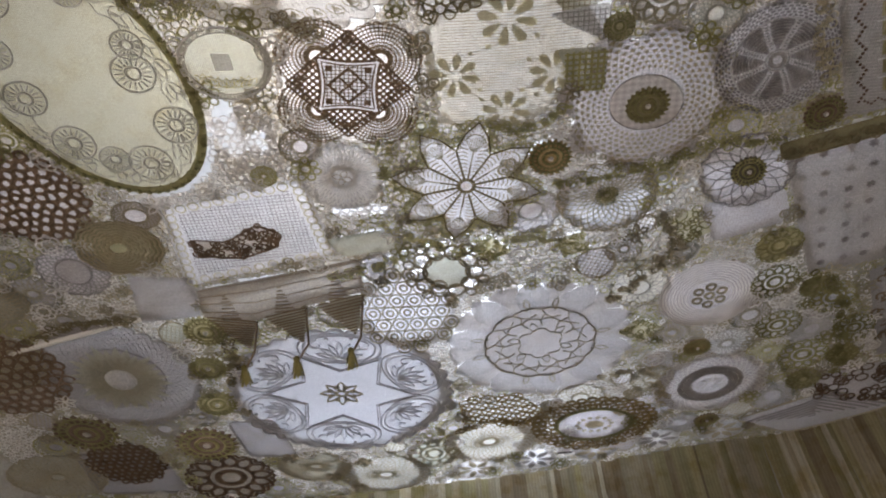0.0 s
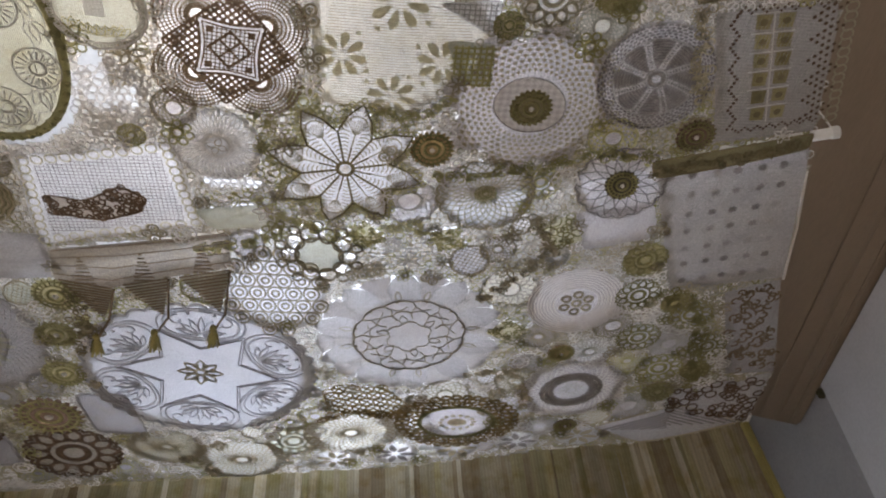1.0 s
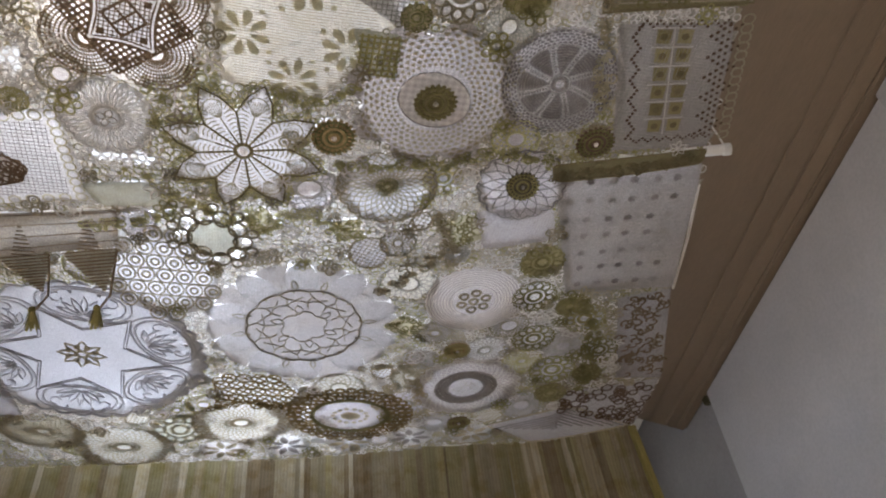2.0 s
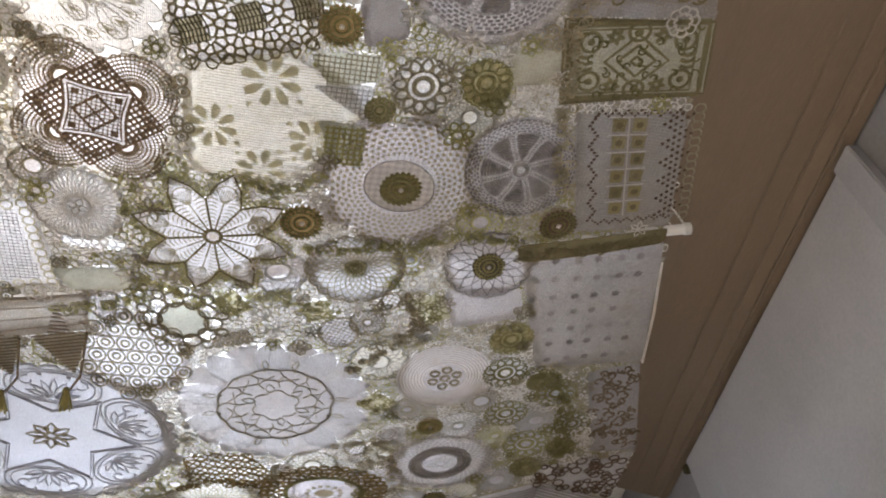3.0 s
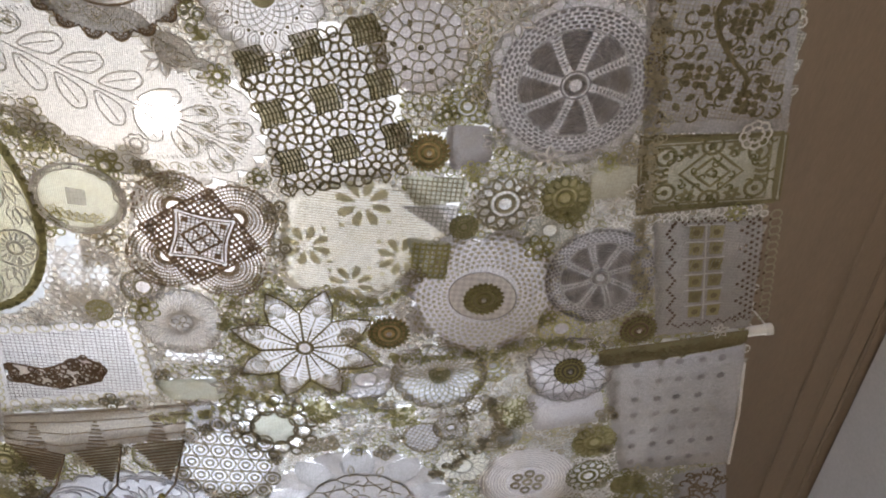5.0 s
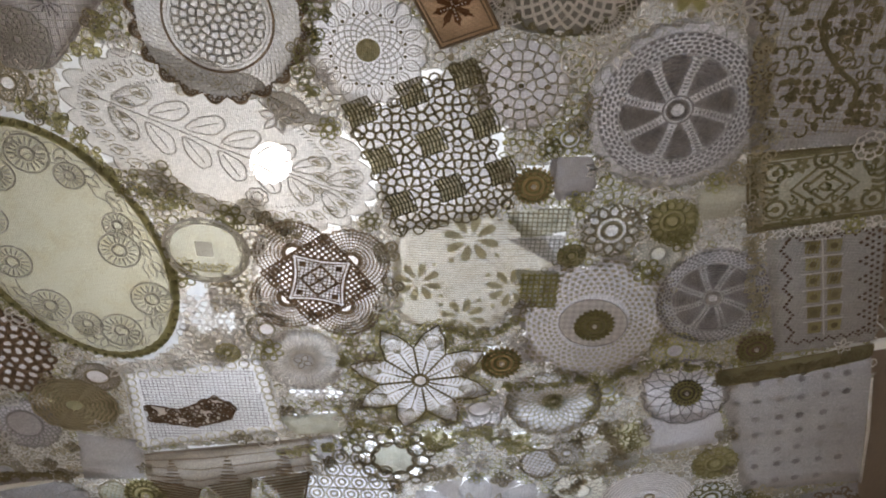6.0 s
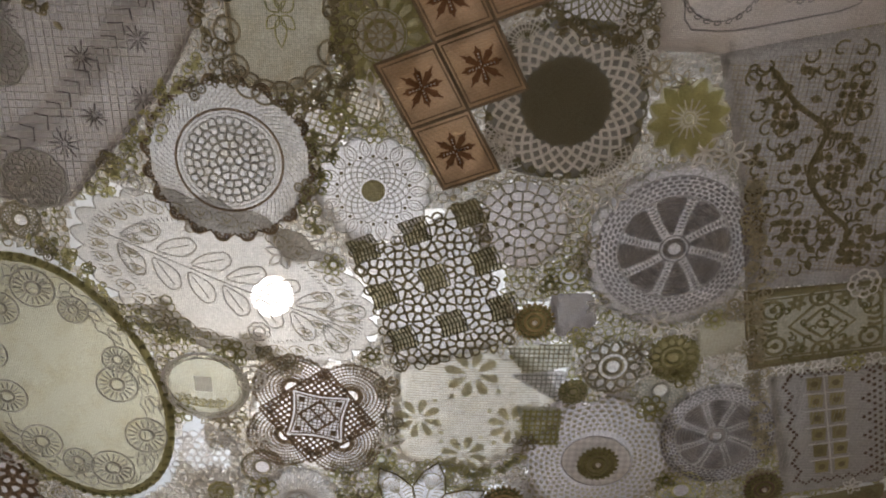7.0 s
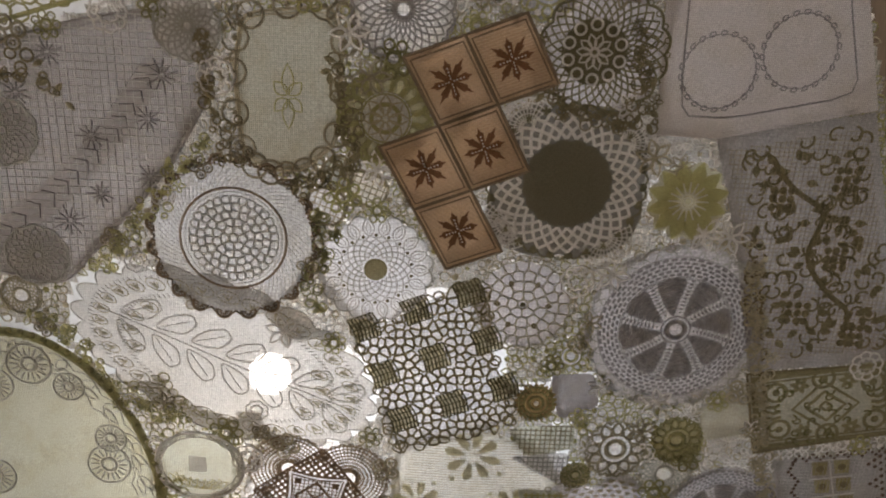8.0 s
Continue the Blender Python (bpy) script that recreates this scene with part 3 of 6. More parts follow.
# ---- large pieces under and near the bulb ----
def pineapple():
    x, y, turn = -0.325, 0.590, 24.0
    g = Lace(x, y, 0.30, turn, 0.52, 2)
    edge = wavy(0.94, 22, 0.08)
    g.fill(edge, 6)
    ob = g.mesh("oblong_doily", canopy, LEAFCLOTH, "long white lace doily with leaf sprays, lit from behind")
    for cx in (-0.50, -0.33, -0.16):
        cover(cx, 0.59 + (cx + 0.33) * 0.42, 0.13)

    def leaves(g):
        for side in (1, -1):
            for i in range(7):
                u = -0.74 + i * 0.23
                leaf = smooth_poly([(u, 0.03 * side), (u + 0.07, 0.26 * side), (u + 0.19, 0.40 * side), (u + 0.25, 0.30 * side), (u + 0.20, 0.10 * side)], 5, 3)
                g.strip(leaf, 0.0036, True, 0.0012)
                g.strip([(u + 0.05, 0.09 * side), (u + 0.13, 0.20 * side), (u + 0.20, 0.30 * side)], 0.0024)
        g.strip([(-0.85, 0.0), (0, 0.01), (0.80, 0.0)], 0.0032)
        g.strip(edge, 0.003, True)

    crochet(ob, x, y, 0.30, 3, T_MIST, leaves, "leaf_spray", turn, 0.52)

    def buds(g):
        for row, n, off in ((0.80, 32, 0.0), (0.60, 20, 0.14)):
            for i in range(n):
                a = i * TAU / n + off
                if row < 0.7 and abs(math.sin(a)) > 0.6:
                    continue
                cx, cy = row * math.cos(a), row * 0.95 * math.sin(a)
                c, s = math.cos(a), math.sin(a)
                bud = [(-0.03, 0), (0.01, 0.055), (0.07, 0.045), (0.085, 0.0), (0.07, -0.045), (0.01, -0.055)]
                g.strip(smooth_poly([(cx + p * c - q * s * 1.5, cy + p * s * 1.5 + q * c) for p, q in bud], 2, 1), 0.0019, True)
                for q in (-0.03, 0.0, 0.03):
                    g.strip([(cx, cy), (cx + 0.06 * c - q * s, cy + 0.075 * s + q * c)], 0.0030)

    crochet(ob, x, y, 0.30, 3.4, T_FAWN, buds, "stitching", turn, 0.52)

    def mesh(g):
        # drawn-thread dashes along the rim
        for row in (0.70, 0.89):
            for i in range(120):
                a = i * TAU / 120
                if row > 0.8 or abs(math.cos(a)) > 0.5:
                    g.strip([pol(row - 0.02, a), pol(row + 0.02, a + 0.01)], 0.0019)

    crochet(ob, x, y, 0.30, 2.5, T_MIST, mesh, "net", turn, 0.52)


pineapple()


def cell_net(g, pts, keep, w, shrink=0.90, h=0.002):
    """Irregular meshes of thread: one rounded loop round each point, out to half way to its neighbours."""
    q = np.asarray(pts, float)
    for i, p in enumerate(q):
        if not keep(p[0], p[1]):
            continue
        d = q - p
        dist = np.hypot(d[:, 0], d[:, 1])
        near = np.argsort(dist)[1:13]
        size = dist[near[0]] * 1.1
        poly = [np.array((size * math.cos(k * TAU / 8), size * math.sin(k * TAU / 8))) for k in range(8)]
        for j in near:
            way, half = d[j] / dist[j], dist[j] / 2
            cut = []
            for a, b in zip(poly, poly[1:] + poly[:1]):
                sa, sb = a @ way - half, b @ way - half
                if sa <= 0:
                    cut.append(a)
                if (sa < 0) != (sb < 0):
                    cut.append(a + (b - a) * (sa / (sa - sb)))
            poly = cut
            if len(poly) < 3:
                break
        if len(poly) >= 3:
            g.strip(smooth_poly(poly, 3, 1) * shrink + p, w, True, h)


def dark_lattice():
    poly = np.array([(-0.095, 0.514), (-0.010, 0.499), (0.108, 0.419), (0.156, 0.434), (0.182, 0.574), (0.236, 0.704), (-0.008, 0.780), (-0.039, 0.646)])
    mid = poly.mean(0)
    cover(mid[0], mid[1], 0.15)
    ob, _ = patch("lattice_doily", poly, WHITE, "dark olive openwork doily of looped motifs over white cloth", 2)
    inside = in_poly((poly - mid) * 1.03)
    rng = random.Random(5)
    step, turn = 0.052, radians(-22)
    c, s = math.cos(turn), math.sin(turn)
    pts, squares = [], []
    for i in range(-6, 7):
        for j in range(-6, 7):
            x, y = i * step * c - j * step * s, i * step * s + j * step * c
            if i % 2 == 0 and j % 2 == 0:
                squares.append((x, y))
            else:
                pts.append((x + rng.uniform(-0.002, 0.002), y + rng.uniform(-0.002, 0.002)))
                for k in range(8):
                    a = k * TAU / 8 + rng.uniform(-0.16, 0.16)
                    q = rng.uniform(0.017, 0.023)
                    pts.append((x + q * math.cos(a), y + q * math.sin(a)))
    g = Lace(mid[0], mid[1], 1.0, layer=4)
    cell_net(g, pts, inside, 0.0036, 0.91)
    edge = smooth_poly(poly - mid, 6, 2)
    for p in edge[::2]:
        g.strip(ring(0.010, 8, 0, p[0], p[1]), 0.0042, True, 0.002)
    g.mesh("crochet", ob, T_MOSS)
    for x, y in squares:
        if not inside(x, y):
            continue
        half = 0.025
        put = lambda a, b: (x + a * c - b * s, y + a * s + b * c)
        f = Lace(mid[0], mid[1], 1.0, layer=4.6)
        f.fill([put(a * half, b * half) for a, b in ((-1, -1), (0, -0.85), (1, -1), (0.85, 0), (1, 1), (0, 0.85), (-1, 1), (-0.85, 0))], 1)
        sq = f.mesh("hatched_square", ob, SPRIG)
        f = Lace(mid[0], mid[1], 1.0, layer=5.2)
        for q in np.linspace(-half, half, 8):
            f.strip([put(q, -half), put(q + 0.004, 0), put(q, half)], 0.0034, False, 0.002)
        for q in np.linspace(-half, half, 5):
            f.strip([put(-half, q), put(half, q)], 0.0022, False, 0.002)
        f.mesh("crochet", ob, T_DARK)


dark_lattice()


def square_doily():
    x, y, r, turn = -0.166, 0.905, 0.155, 9.0
    d = disc("square_doily", x, y, r * 0.92, WHITE, "brown filet crochet doily with a lozenge square and four fans", 2)

    def fans(g):
        for k in range(4):
            a0 = radians(45) + k * TAU / 4
            cx, cy = pol(0.56, a0)
            for q in np.linspace(0.10, 0.50, 9):
                t = np.linspace(-1.95, 1.95, 26) + a0
                g.strip(np.stack([cx + q * np.cos(t), cy + q * np.sin(t)], 1), 0.0032)
            for t in np.linspace(-1.9, 1.9, 34) + a0:
                g.strip([(cx + 0.1 * math.cos(t), cy + 0.1 * math.sin(t)), (cx + 0.5 * math.cos(t), cy + 0.5 * math.sin(t))], 0.0023)
            t = np.linspace(-1.95, 1.95, 80) + a0
            q = 0.5 + 0.03 * np.abs(np.sin(t * 14))
            g.strip(np.stack([cx + q * np.cos(t), cy + q * np.sin(t)], 1), 0.003)

    crochet(d, x, y, r, 3.5, T_TAN, fans, "crochet", turn)

    def body(g):
        # small squares round the middle panel
        def inside(a, b):
            u, v = (a - b) * 0.53, (a + b) * 0.53
            return max(abs(a), abs(b)) < 0.86 and max(abs(u), abs(v)) > 0.42

        grid_fill(g, inside, 0.107, 0.0054, -0.856, 0.86, -0.856, 0.86)

    crochet(d, x, y, r * 0.66, 5, T_BROWN, body, "filet", turn + 45)
    crochet(d, x, y, r * 0.88, 4, SNOW, lambda g: g.fill([(-0.45, -0.45), (0, -0.40), (0.45, -0.45), (0.40, 0), (0.45, 0.45), (0, 0.40), (-0.45, 0.45), (-0.40, 0)], 3), "panel_cloth", turn)

    def panel(g):
        for q, w in ((0.46, 0.006), (0.385, 0.0035)):
            line = []
            for k in range(4):
                a, b = pol(q * 1.42, k * TAU / 4 + TAU / 8), pol(q * 1.42, (k + 1) * TAU / 4 + TAU / 8)
                for s in np.linspace(0, 1, 8)[:-1]:
                    pull = 1 - 0.12 * math.sin(math.pi * s)
                    line.append(((a[0] + (b[0] - a[0]) * s) * pull, (a[1] + (b[1] - a[1]) * s) * pull))
            g.strip(line, w, True)
        grid_fill(g, lambda a, b: max(abs(a), abs(b)) < 0.37, 0.062, 0.0020, -0.372, 0.372, -0.372, 0.372)
        for px, py in ((0.28, 0.28), (-0.28, 0.28), (0.28, -0.28), (-0.28, -0.28)):
            g.fill([(px - 0.05, py - 0.05), (px + 0.05, py - 0.05), (px + 0.05, py + 0.05), (px - 0.05, py + 0.05)], 1)
        # four open cells in a lozenge
        for k in range(4):
            a = k * TAU / 4
            g.strip([pol(0.29, a), pol(0.29, a + TAU / 4)], 0.0060)
        for k in (1, -1):
            g.strip([(-0.145, -0.145 * k), (0.145, 0.145 * k)], 0.0046)

    crochet(d, x, y, r * 0.88, 5.5, T_BROWN, panel, "middle_panel", turn)


square_doily()


def star_doily():
    x, y, r = 0.054, 1.180, 0.172
    tips, n = [], 8
    for i in range(n):
        a = i * TAU / n + 0.22
        tips += [pol(0.58, a - TAU / 16), pol(0.80, a - 0.19), pol(1.0, a), pol(0.80, a + 0.19)]
    d = disc("star_doily", x, y, r, SNOW, "white crochet star doily with eight pointed petals and olive edging", 3, 0, 1.0, np.array(tips))
    COVER[-1] = (x, y, r * 0.68)
    for i in range(n):
        cover(x + 0.72 * r * math.cos(i * TAU / n + 0.22), y + 0.72 * r * math.sin(i * TAU / n + 0.22), 0.028)

    def gaps(g):
        # the slits between rows of stitches: ladders on both flanks of a petal, a fan in its outer half
        for i in range(n):
            a = i * TAU / n + 0.22

            def at(u, w):
                return (u * math.cos(a) - w * math.sin(a), u * math.sin(a) + w * math.cos(a))

            for s in (1, -1):
                for q in np.linspace(0.17, 0.56, 8):
                    edge = q * math.tan(TAU / 16)
                    g.strip([at(q, s * edge * 0.30), at(q + 0.016, s * edge * 0.62), at(q, s * edge * 0.90)], 0.0030, False, 0.001)
                for q in np.linspace(0.60, 0.90, 7):
                    half = 0.22 * (1.0 - q) / 0.42
                    g.strip([at(q - 0.03, s * half * 0.62), at(q + 0.01, s * half * 0.92)], 0.0026, False, 0.001)
            for t in np.linspace(-0.9, 0.9, 8):
                g.strip([at(0.54, 0.03 * t), at(0.66, 0.11 * t), at(0.76 - 0.05 * abs(t), 0.10 * t)], 0.0020, False, 0.001)
            q = np.linspace(-1.25, 1.25, 9)
            g.strip([at(0.66 + 0.14 * math.cos(k), 0.13 * math.sin(k)) for k in q], 0.0034, False, 0.001)
            g.strip([at(0.30, 0), at(0.42, 0), at(0.54, 0)], 0.0034, False, 0.001)

    crochet(d, x, y, r, 4.2, T_FAWN, gaps, "petal_rib")

    def spokes(g):
        for i in range(n):
            v = i * TAU / n + 0.22 + TAU / 16
            g.strip([pol(0.12, v), pol(0.35, v), pol(0.60, v)], 0.0050, False, 0.004)
            g.strip([pol(0.12, v + TAU / 16), pol(0.22, v + TAU / 16), pol(0.34, v + TAU / 16)], 0.0040, False, 0.003)
        g.strip(ring(0.10, 20), 0.009, True, 0.004)
        g.strip(smooth_poly(np.array(tips) * 0.985, 3, 0), 0.0040, True, 0.003)

    crochet(d, x, y, r, 4.6, T_MOSS, spokes, "spoke")
    crochet(d, x, y, r, 4.8, T_WHITE, lambda g: g.fill(ring(0.06, 14), 1, 0.003), "eye")

    def rim(g):
        line = smooth_poly(np.array(tips), 4, 0)
        for k, p in enumerate(line):
            g.strip(ring(0.036, 8, 0, p[0] * 1.035, p[1] * 1.035), 0.0036, True, 0.003)
            if np.hypot(*p) < 0.86:
                g.strip(ring(0.040, 8, 0, p[0] * 1.13, p[1] * 1.13), 0.0034, True, 0.003)

    crochet(d, x, y, r, 3.6, T_LEAF, rim, "chain_lace")


star_doily()


def daisy_doily():
    """Open net in eight broad points round an oval of satin."""
    x, y, r = 0.433, 1.000, 0.190
    a = np.arange(128) * TAU / 128
    q = 0.78 + 0.20 * np.abs(np.cos(a * 4)) ** 1.4
    edge = np.stack([q * np.cos(a), q * np.sin(a)], 1)
    d = disc("daisy_doily", x, y, r, LILAC, "white net doily in eight points round a satin centre", 2.6, 10, 1.0, edge)
    COVER[-1] = (x, y, r * 0.84)

    def holes(g):
        for k, p in enumerate(np.linspace(0.45, 0.93, 9)):
            for i in range(46):
                t = (i + 0.5 * (k % 2)) * TAU / 46
                if p > 0.75 + 0.17 * abs(math.cos(t * 4)) ** 1.4:
                    continue
                w = 0.40 * TAU / 46
                g.fill([pol(p - 0.034, t), pol(p + 0.006, t - w), pol(p + 0.018, t), pol(p + 0.006, t + w)], 1)

    crochet(d, x, y, r, 3.4, T_ECRU, holes, "net", 10)
    loopline = lambda g: [g.strip(ring(0.034, 8, 0, *(p * 1.03)), 0.003, True) for p in edge[::3]]
    crochet(d, x, y, r, 3.4, T_FAWN, loopline, "chain_lace", 10)
    d = disc("satin_centre", x, y, 0.078, SATIN, "smooth white satin oval sewn on a net doily", 5, 20, 0.86)
    crochet(d, x, y, 0.078, 6, T_GREY, lambda g: g.strip(ring(1.0, 48), 0.003, True), "hem", 20, 0.86)
    rosette_button(x + 0.003, y + 0.004, 0.046, OLIVE, "olive crocheted rosette with a toothed edge")


daisy_doily()
wheel(0.520, 0.491, 0.150, 4, 1.16)
wheel(0.684, 0.925, 0.124, 12, 1.04)


def rosette_doily():
    x, y, r = -0.305, 0.343, 0.150
    d = disc("scalloped_doily", x, y, r, WHITE, "round grey doily with fine net and a dark scalloped edge", 3, edge=wavy(0.94, 20, 0.08))
    pts = [(0.0, 0.0)]
    for k, q in enumerate(np.linspace(0.11, 0.58, 6)):
        m = 6 + 6 * k
        pts += [pol(q, i * TAU / m + 0.3 * k) for i in range(m)]

    def middle(g):
        cell_net(g, pts, lambda a, b: a * a + b * b < 0.33, 0.0036, 0.92)
        g.strip(ring(0.58, 48), 0.002, True)

    crochet(d, x, y, r, 4, T_MIST, middle, "crochet")

    def band(g):
        for k, q in enumerate(np.linspace(0.67, 0.88, 7)):
            for i in range(76):
                t = (i + 0.5 * (k % 2)) * TAU / 76
                g.strip([pol(q - 0.012, t - 0.014), pol(q + 0.012, t + 0.014)], 0.0027, False, 0.001)

    crochet(d, x, y, r, 4, T_MIST, band, "net")

    def edge(g):
        g.strip(ring(0.63, 56), 0.0046, True, 0.003)
        g.strip(wavy(0.93, 20, 0.09), 0.003, True, 0.003)
        for i in range(20):
            a = (i + 0.5) * TAU / 20
            cx, cy = pol(0.95, a)
            for t in np.linspace(-1.7, 1.7, 7):
                g.strip([(cx + 0.02 * math.cos(a + t), cy + 0.02 * math.sin(a + t)), (cx + 0.075 * math.cos(a + t), cy + 0.075 * math.sin(a + t))], 0.0026, False, 0.002)
            t = np.linspace(-1.9, 1.9, 10) + a
            g.strip(np.stack([cx + 0.088 * np.cos(t), cy + 0.088 * np.sin(t)], 1), 0.0048, False, 0.003)

    crochet(d, x, y, r, 5, T_TAN, edge, "scalloped_edge")


rosette_doily()


def spoke_doily():
    x, y, r = -0.050, 0.394, 0.104
    d = disc("spoke_doily", x, y, r, SNOW, "white doily with spiral spokes and an olive centre", 5, edge=wavy(0.93, 18, 0.08))

    def work(g):
        diamond_net(g, 0.24, 0.64, 18, 6, 0.0024)
        for i in range(18):
            a = i * TAU / 18
            g.strip(leaf_line(a, 0.62, 0.97, 0.10, 10), 0.0024, True)
            g.strip(leaf_line(a, 0.68, 0.90, 0.045, 8), 0.0016, True)
        g.strip(wavy(0.94, 18, 0.08), 0.003, True)

    crochet(d, x, y, r, 6, T_MIST, work)
    crochet(d, x, y, r, 6.6, T_MOSS, lambda g: [g.dot(*pol(0.64, i * TAU / 18 + 0.17), 0.0034) for i in range(18)], "eyelet")
    crochet(d, x, y, r, 7, OLIVE, lambda g: g.fill(ring(0.21, 24), 2, 0.002), "centre", label="olive centre disc")


spoke_doily()


def cluster_doily():
    x, y, r = 0.226, 0.453, 0.090
    d = disc("cluster_doily", x, y, r, LILAC, "pale doily of clustered loops with a dark eye", 4, edge=wavy(0.92, 14, 0.08))
    pts = []
    for k, (q, m) in enumerate(((0.2, 6), (0.42, 11), (0.64, 17), (0.86, 22))):
        pts += [pol(q, i * TAU / m + 0.4 * k) for i in range(m)]

    def work(g):
        cell_net(g, [(0, 0)] + pts, lambda a, b: a * a + b * b < 0.9, 0.0021, 0.94)
        g.strip(wavy(0.95, 20, 0.04, 120), 0.003, True)

    crochet(d, x, y, r, 5, T_FAWN, work)
    crochet(d, x, y, r, 6, T_MOSS, lambda g: [g.fill(leaf_line(i * TAU / 6, 0.46, 0.62, 0.06, 8), 1) for i in range(6)], "leaf_stitching")
    crochet(d, x, y, r, 6, T_DARK, lambda g: g.dot(0, 0, 0.0055, 10), "eye")


cluster_doily()


def dark_centre_doily():
    x, y = 0.284, 0.216
    d = disc("mat_doily", x, y, 0.150, SLATE, "grey lace mat round a plain dark olive middle", 4, 0, 1.0, wavy(0.88, 4, 0.16, 64))

    def work(g):
        diamond_net(g, 0.54, 0.86, 30, 4, 0.0058)
        for k in range(4):
            cx, cy = pol(0.82, k * TAU / 4 + 0.9)
            for q in (0.10, 0.16, 0.22, 0.28, 0.34):
                t = np.linspace(-1.5, 1.5, 14) + k * TAU / 4 + 0.9
                g.strip(np.stack([cx + q * np.cos(t), cy + q * np.sin(t)], 1), 0.0024)
            for t in np.linspace(-1.4, 1.4, 14) + k * TAU / 4 + 0.9:
                g.strip([(cx + 0.06 * math.cos(t), cy + 0.06 * math.sin(t)), (cx + 0.35 * math.cos(t), cy + 0.35 * math.sin(t))], 0.0022)

    crochet(d, x, y, 0.150, 5, T_WHITE, work)
    crochet(d, x, y, 0.150, 4.6, T_DARK, lambda g: [g.strip(wavy(0.90, 30, 0.05), 0.004, True), [g.dot(*pol(0.9, i * TAU / 26), 0.008) for i in range(26)]], "knotted_edge")
    crochet(d, x, y, 0.080, 6, DARKCLOTH, lambda g: g.fill(wavy(0.95, 16, 0.05), 4), "middle", label="plain dark olive cloth disc")


dark_centre_doily()


def knit_squares():
    """Five joined knitted squares with a star in each."""
    u, v = np.array([0.100, -0.040]), np.array([0.063, 0.112])
    first = np.array([0.071, 0.046])
    for i, (a, b) in enumerate(((0, 0), (1, 0), (0, 1), (-1, 1), (-1, 2))):
        p = first + a * u + b * v
        g = Lace(p[0], p[1], 1.0, layer=8)
        q = np.array([-u - v, u - v, u + v, -u + v]) * 0.5
        g.fill(smooth_poly(q, 6, 0), 3, 0.001)
        sq = g.mesh("knitted_square", canopy, RUST, "rust-brown knitted square with a dark star")
        e = Lace(p[0], p[1], 1.0, layer=10)
        e.strip(smooth_poly(q, 6, 0), 0.006, True, 0.003)
        e.strip(smooth_poly(q * 0.86, 6, 0), 0.003, True, 0.002)
        e.mesh("border", sq, T_TAN)
        k = Lace(p[0], p[1], 1.0, layer=9.6)
        for s in np.linspace(-0.40, 0.40, 20):
            k.strip([-u * 0.42 + v * s, u * 0.42 + v * s], 0.0022, False, 0.0015)
        k.mesh("knitting", sq, T_KNIT)
        f = Lace(p[0], p[1], 1.0, layer=11)
        turn, tips = math.atan2(u[1], u[0]), []
        for n in range(8):
            ang = turn + n * TAU / 8
            tips += [pol(0.011, ang - TAU / 16), pol(0.028, ang - 0.24), pol(0.030, ang - 0.10), pol(0.043 if n % 2 else 0.038, ang), pol(0.030, ang + 0.10), pol(0.028, ang + 0.24)]
        f.fill(tips, 2, 0.001)
        f.mesh("star", sq, T_RUST)
        w = Lace(p[0], p[1], 1.0, layer=12.5)
        for n in range(4):
            for q2 in (0.005, 0.010, 0.016, 0.022):
                w.dot(q2 * math.cos(turn + n * TAU / 4), q2 * math.sin(turn + n * TAU / 4), 0.0016, 6)
        w.mesh("cross_stitch", sq, T_WHITE)
        cover(p[0], p[1], 0.06)


knit_squares()


